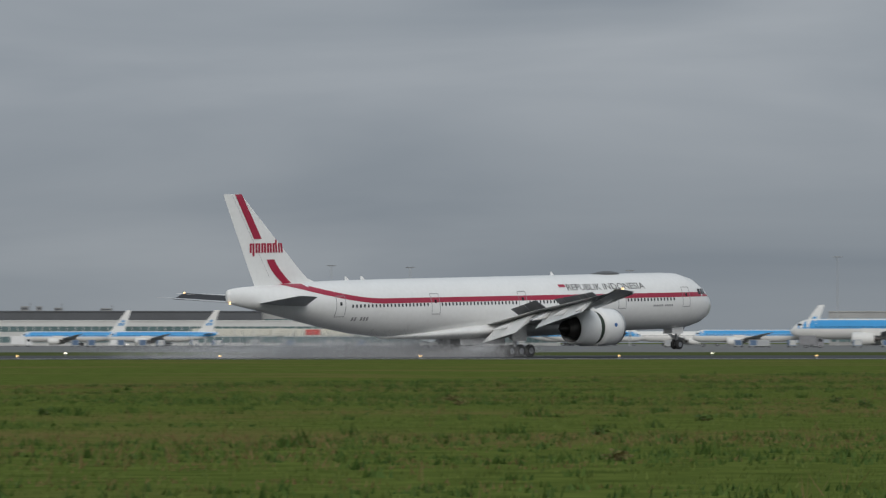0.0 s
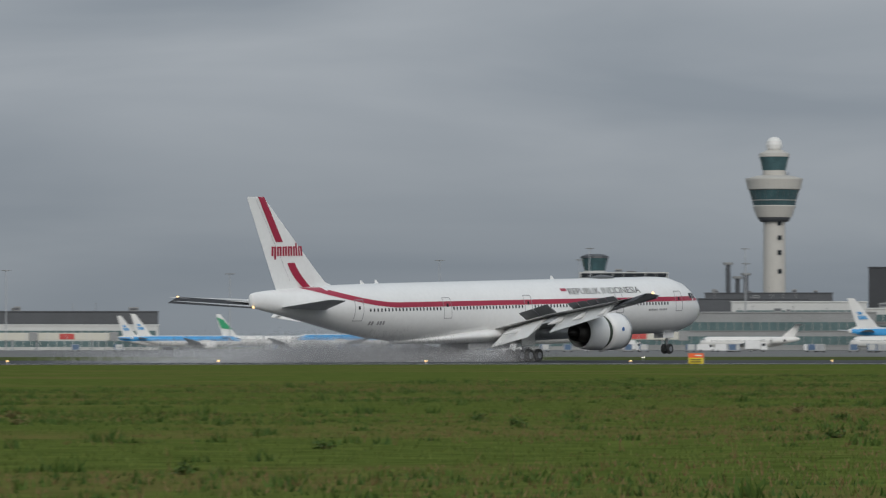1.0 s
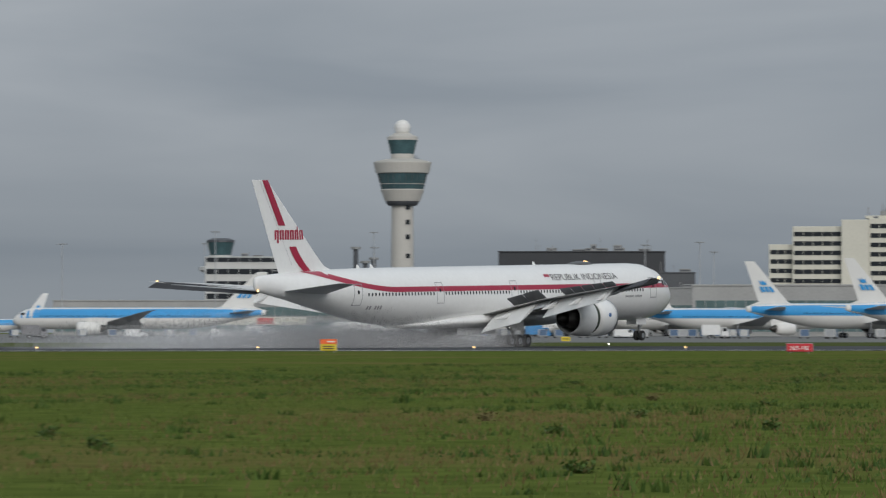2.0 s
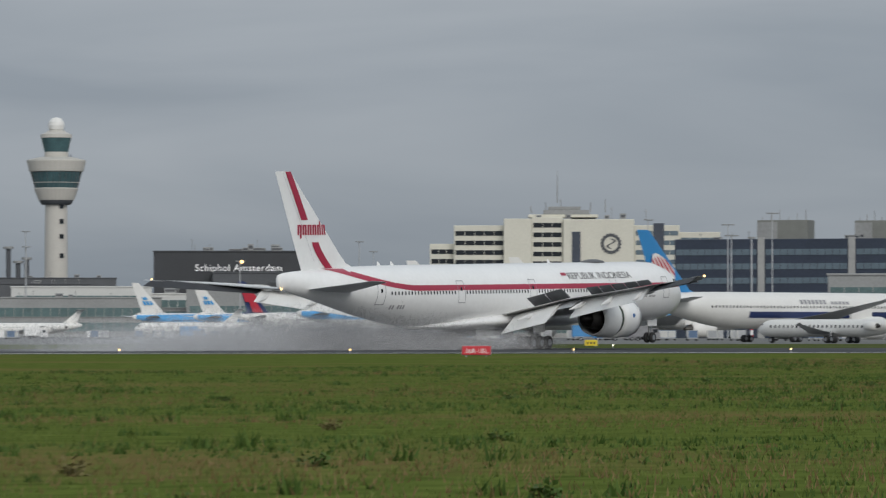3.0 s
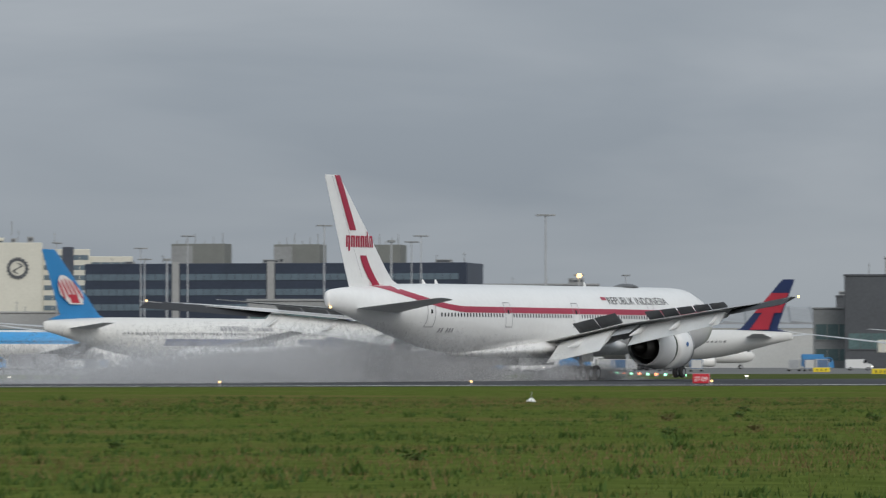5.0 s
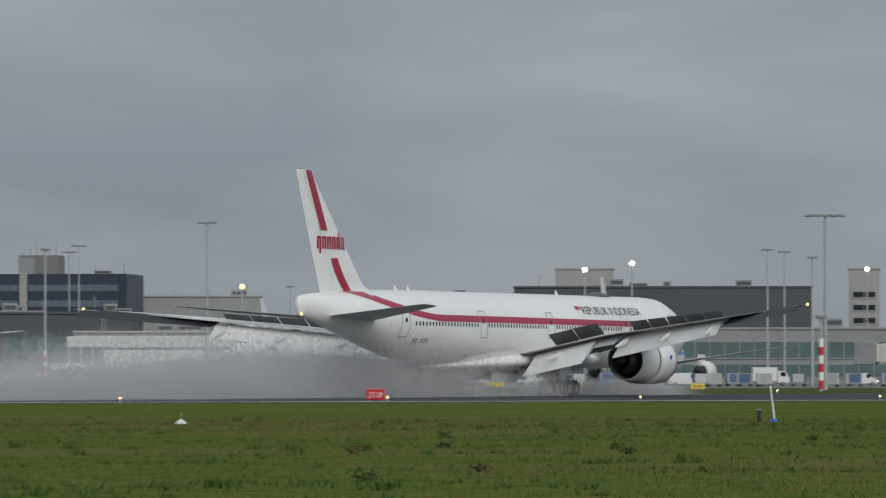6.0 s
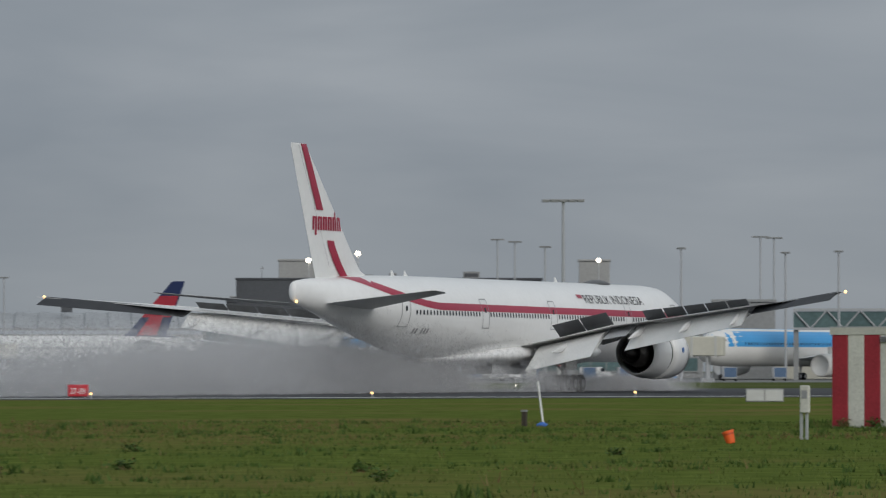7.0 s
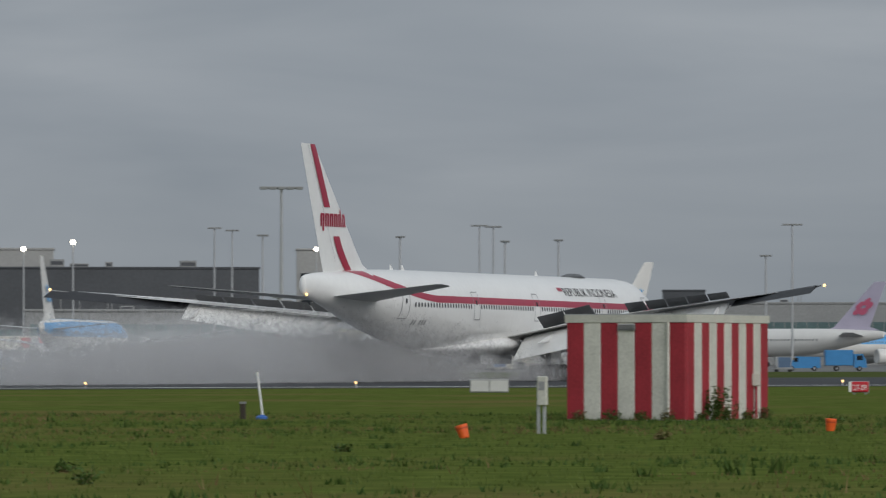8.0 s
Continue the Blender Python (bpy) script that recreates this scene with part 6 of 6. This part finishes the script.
# baggage containers and carts along the stands
CONT_MATS = [mat("container_alu", (0.36, 0.37, 0.38), 0.5, vary=0.15), mat("container_blue", (0.08, 0.14, 0.24), 0.6, vary=0.15), mat("container_pale", (0.5, 0.5, 0.48), 0.6, vary=0.1)]
STAND_LINE = [Vector(p) for p in ((845.2, 1178.2), (958.6, 1039.3), (986.0, 948.0), (982.1, 844.6), (958.1, 745.1), (908.7, 623.0), (907.0, 556.1), (882.8, 480.9), (891.0, 438.7), (885.7, 348.1))]
first_boxes = {}
rnd = random.Random(9)
for k in range(130):
    s = rnd.uniform(0, len(STAND_LINE) - 1.001)
    a, b = STAND_LINE[int(s)], STAND_LINE[int(s) + 1]
    p = a.lerp(b, s - int(s))
    p = p + (p - Vector((100, 80))).normalized() * rnd.uniform(-25, 40)
    turn = -math.degrees(math.atan2(p.x - 100, p.y - 80)) + rnd.uniform(-14, 14)
    kind = rnd.randrange(3)
    if kind not in first_boxes:
        root = empty("baggage_container", pose(p.x, p.y, 0.03, 0, 0, turn), ("aluminium baggage container on a low cart", "dark blue baggage container on a low cart", "pale baggage container on a low cart")[kind], "container", "baggage containers")
        bm = bmesh.new()
        loft(bm, [[(x, y, z) for x, z in ((-1.0, 0.5), (-1.25, 0.95), (-1.25, 2.1), (1.0, 2.1), (1.0, 0.5))] for y in (-0.75, 0.75)])
        part("shell", bm, CONT_MATS[kind], root)
        boxed("cart_deck", (-1.4, 1.2, -0.85, 0.85, 0.34, 0.5), GREY_CLAD, root)
        boxed("curtain", (-0.9, 0.9, -0.79, -0.76, 0.6, 2.0), CONT_MATS[(kind + 1) % 3], root)
        for wx in (-1.0, 0.8):
            for wy in (-0.7, 0.7):
                boxed("castor", (wx - 0.18, wx + 0.18, wy - 0.08, wy + 0.08, 0, 0.36), TYRE, root, bevel=0.05)
        first_boxes[kind] = root
    else:
        copy_thing(first_boxes[kind], pose(p.x, p.y, 0.03, 0, 0, turn))
# red-and-white mast feet
for x, y, h in ((853.4, 547.7, 21.82), (869.0, 603.3, 19.60), (664.4, 334.5, 8.0)):
    root = empty("banded_mast", pose(x, y, 0), "slim apron mast with a red and white foot", "light mast")
    bm = bmesh.new()
    tube(bm, (0, 0, 0), (0, 0, h), 0.22, 0.14, 8)
    part("pole", bm, GALV, root)
    for k in range(6):
        bm = bmesh.new()
        tube(bm, (0, 0, 0.3 + k * 0.9), (0, 0, 1.2 + k * 0.9), 0.27, 0.27, 10)
        part("band", bm, SIGN_RED if k % 2 == 0 else SIGN_WHITE, root)
    boxed("head", (-0.9, 0.9, -0.3, 0.3, h - 0.2, h + 0.2), GREY_CLAD, root, bevel=0.05)


# ---- grass blades and weeds over the near field ----
# the stretch of rough grass, as the middle line of a belt across the field
BELT = [Vector(p) for p in ((30.0, 36.0), (58.0, 66.0), (88.0, 88.0), (120.0, 108.0), (150.0, 122.0), (182.0, 137.0), (216.0, 151.0), (250.0, 165.0), (300.0, 180.0), (345.0, 194.0))]


def fast_mesh(name, co, material):
    """Loose triangles from an array of corners."""
    n = len(co)
    me = bpy.data.meshes.new(name)
    me.vertices.add(n * 3)
    me.vertices.foreach_set("co", co.astype(np.float32).ravel())
    me.loops.add(n * 3)
    me.loops.foreach_set("vertex_index", np.arange(n * 3, dtype=np.int32))
    me.polygons.add(n)
    me.polygons.foreach_set("loop_start", np.arange(0, n * 3, 3, dtype=np.int32))
    me.update(calc_edges=True)
    me.materials.append(material)
    return new(name, me)


def grass_field(name, count, half, h0, h1, w, blades, material, label, seed, clump=0.0, level=0.05, spread=0.05):
    """Tufts strewn over the belt; with clump they keep to patches of that many metres, drawn out along the runway."""
    rg = np.random.default_rng(seed)
    k = rg.uniform(0, len(BELT) - 1.0001, count)
    i = k.astype(int)
    pts = np.array([tuple(p) for p in BELT])
    d = pts[i + 1] - pts[i]
    base = pts[i] + d * (k - i)[:, None]
    nrm = np.stack([-d[:, 1], d[:, 0]], 1) / np.linalg.norm(d, axis=1)[:, None]
    xy = base + nrm * rg.uniform(-half, half, count)[:, None]
    tall = np.ones(count)
    if clump:
        u = (xy[:, 0] - RW_O.x) * RW_U.x + (xy[:, 1] - RW_O.y) * RW_U.y
        v = (xy[:, 0] - RW_O.x) * RW_V.x + (xy[:, 1] - RW_O.y) * RW_V.y
        f = np.array([noise.noise(Vector((a / clump * 0.45, b / clump, seed * 3.7))) + 0.5 * noise.noise(Vector((a / clump * 2.2, b / clump * 3.0, seed))) for a, b in zip(u, v)])
        keep = f > level
        xy, tall = xy[keep], np.clip(0.55 + (f[keep] - level) * 1.8, 0.5, 1.35)
    n = len(xy)
    N = n * blades
    px, py = np.repeat(xy[:, 0], blades) + rg.normal(0, spread, N), np.repeat(xy[:, 1], blades) + rg.normal(0, spread, N)
    hh = np.repeat(rg.uniform(h0, h1, n) * tall, blades) * rg.uniform(0.55, 1.1, N)
    a, la = rg.uniform(0, 2 * np.pi, N), rg.uniform(0, 2 * np.pi, N)
    lean = rg.uniform(0.1, 0.8, N) * hh
    co = np.zeros((N, 3, 3))
    co[:, 0] = np.stack([px - np.cos(a) * w, py - np.sin(a) * w, np.full(N, -0.005)], 1)
    co[:, 1] = np.stack([px + np.cos(a) * w, py + np.sin(a) * w, np.full(N, -0.005)], 1)
    co[:, 2] = np.stack([px + np.cos(la) * lean, py + np.sin(la) * lean, hh], 1)
    return tagged(fast_mesh(name, co, material), label, "grass", kind="stuff")


def island_mat(name, c0, c1):
    m = bpy.data.materials.new(name)
    m.use_nodes = True
    nt = m.node_tree
    b = nt.nodes["Principled BSDF"]
    b.inputs["Roughness"].default_value, b.inputs["Specular IOR Level"].default_value = 0.7, 0.15
    g = nt.nodes.new("ShaderNodeNewGeometry")
    r = nt.nodes.new("ShaderNodeValToRGB")
    r.color_ramp.elements[0].color, r.color_ramp.elements[1].color = (*c0, 1), (*c1, 1)
    nt.links.new(g.outputs["Random Per Island"], r.inputs["Fac"])
    nt.links.new(r.outputs["Color"], b.inputs["Base Color"])
    return m


BLADE = island_mat("grass_blade", (0.068, 0.098, 0.020), (0.135, 0.172, 0.040))
BLADE_DRY = island_mat("dry_grass_blade", (0.125, 0.092, 0.036), (0.20, 0.145, 0.065))
WEED = island_mat("broad_weed", (0.036, 0.072, 0.014), (0.080, 0.128, 0.026))
grass_field("grass_blades", 110000, 48, 0.04, 0.11, 0.013, 4, BLADE, "short green grass blades on the airfield", 1)
grass_field("dry_grass", 90000, 48, 0.05, 0.13, 0.014, 3, BLADE_DRY, "dry brownish grass in drawn-out patches", 2, 18.0, 0.04, 0.08)
grass_field("broad_weeds", 70000, 48, 0.06, 0.15, 0.03, 4, WEED, "dark broad-leaved weeds in patches", 3, 9.0, 0.10, 0.07)
grass_field("weed_clumps", 9000, 48, 0.12, 0.26, 0.035, 14, WEED, "taller dark weed clumps standing out of the grass", 4, 3.0, 0.30, 0.10)
grass_field("seed_stalks", 1600, 48, 0.20, 0.42, 0.010, 3, BLADE_DRY, "thin dry seed stalks above the grass", 5, 0.0, 0.0, 0.05)


# ---- water spray thrown up by the wheels: fine drops in drifting banks ----
MIST = bpy.data.materials.new("spray_drops")
MIST.use_nodes = True
mist_nodes = MIST.node_tree.nodes
mist_nodes.clear()
mist_out, mist_mix = mist_nodes.new("ShaderNodeOutputMaterial"), mist_nodes.new("ShaderNodeMixShader")
mist_a, mist_b = mist_nodes.new("ShaderNodeBsdfDiffuse"), mist_nodes.new("ShaderNodeBsdfTranslucent")
mist_a.inputs["Color"].default_value = mist_b.inputs["Color"].default_value = (0.86, 0.86, 0.87, 1)
MIST.node_tree.links.new(mist_a.outputs[0], mist_mix.inputs[1])
MIST.node_tree.links.new(mist_b.outputs[0], mist_mix.inputs[2])
mist_clear, mist_thin = mist_nodes.new("ShaderNodeBsdfTransparent"), mist_nodes.new("ShaderNodeMixShader")
mist_thin.inputs[0].default_value = 0.036
scene.cycles.transparent_max_bounces = 48
MIST.node_tree.links.new(mist_clear.outputs[0], mist_thin.inputs[1])
MIST.node_tree.links.new(mist_mix.outputs[0], mist_thin.inputs[2])
MIST.node_tree.links.new(mist_thin.outputs[0], mist_out.inputs["Surface"])


def spray_bank(name, count, half, seed, size=0.18):
    """A bank of fine drops, thickest low and in its middle."""
    rg = np.random.default_rng(seed)
    x = np.clip(rg.normal(0, half[0] * 0.5, count), -half[0] * 1.4, half[0] * 1.4)
    y = np.clip(rg.normal(0, half[1] * 0.5, count), -half[1] * 1.4, half[1] * 1.4)
    top = half[2] * (1.0 + 0.14 * np.sin(x * 0.45 + seed) + 0.1 * np.sin(x * 1.1 + y * 0.8))
    z = top * rg.beta(1.0, 1.8, count) * np.sqrt(np.clip(1.0 - (x / (half[0] * 1.5)) ** 2, 0.05, 1.0))
    c = np.stack([x, y, z + 0.03], 1)
    v = rg.normal(0, 1, (count, 3, 3))
    v -= v.mean(1, keepdims=True)
    v *= size * rg.uniform(0.5, 1.4, (count, 1, 1))
    co = (c[:, None, :] + v).reshape(-1, 3)
    co[:, 2] = np.maximum(co[:, 2], 0.01)
    bank = fast_mesh(name, co.reshape(-1, 3, 3), MIST)
    return tagged(bank, "drifting bank of fine grey wheel spray", "spray", "wheel spray", "stuff")


# offset behind the main gear, side offset, half sizes, drops
BANKS = [(-3.0, -5.5, (5.0, 2.6, 2.4), 12000), (-3.0, 5.5, (5.0, 2.6, 2.6), 11000), (-12.0, 1.5, (8.0, 6.0, 3.8), 60000), (-22.0, 2.5, (10.0, 7.0, 4.6), 85000),
         (-34.0, 3.0, (12.0, 8.0, 5.0), 95000), (-49.0, 3.0, (14.0, 8.5, 5.0), 90000), (-66.0, 2.0, (16.0, 9.0, 4.6), 70000), (-86.0, 1.0, (18.0, 9.0, 4.0), 48000)]
SPRAY = [(spray_bank("wheel_spray", n, half, 100 + k), dx, dy) for k, (dx, dy, half, n) in enumerate(BANKS)]
NOSE_SPRAY = spray_bank("wheel_spray", 32000, (6.0, 4.5, 1.4), 140)


def motions():
    walk(airliner, [(t, pose(x, y, 0.02, 0, ry, rz)) for t, x, y, ry, rz in PLANE_ROWS])
    for bank, dx, dy in SPRAY:
        rows = []
        for t, x, y, ry, rz in PLANE_ROWS[::2]:
            grow = 0.45 + 0.55 * min(1.0, t / 6.5) if dx < -5 else 1.0
            c, s = math.cos(radians(rz)), math.sin(radians(rz))
            rows.append((t, pose(x + c * dx * grow - s * dy, y + s * dx * grow + c * dy, 0.02 - 2.6 * max(0.0, 1 - t / 6.3) * (dx < -5), 0, 0, rz)))
        walk(bank, rows)
    rows = []
    for t, x, y, ry, rz in PLANE_ROWS[::2]:
        dx = -5.0 + 31.0 * min(1.0, max(0.0, (t - 4.5) / 1.0))
        rows.append((t, pose(x + dx * math.cos(radians(rz)), y + dx * math.sin(radians(rz)), 0.02 - 0.6 * max(0.0, 1 - t / 6.0), 0, 0, rz)))
    walk(NOSE_SPRAY, rows)


motions()
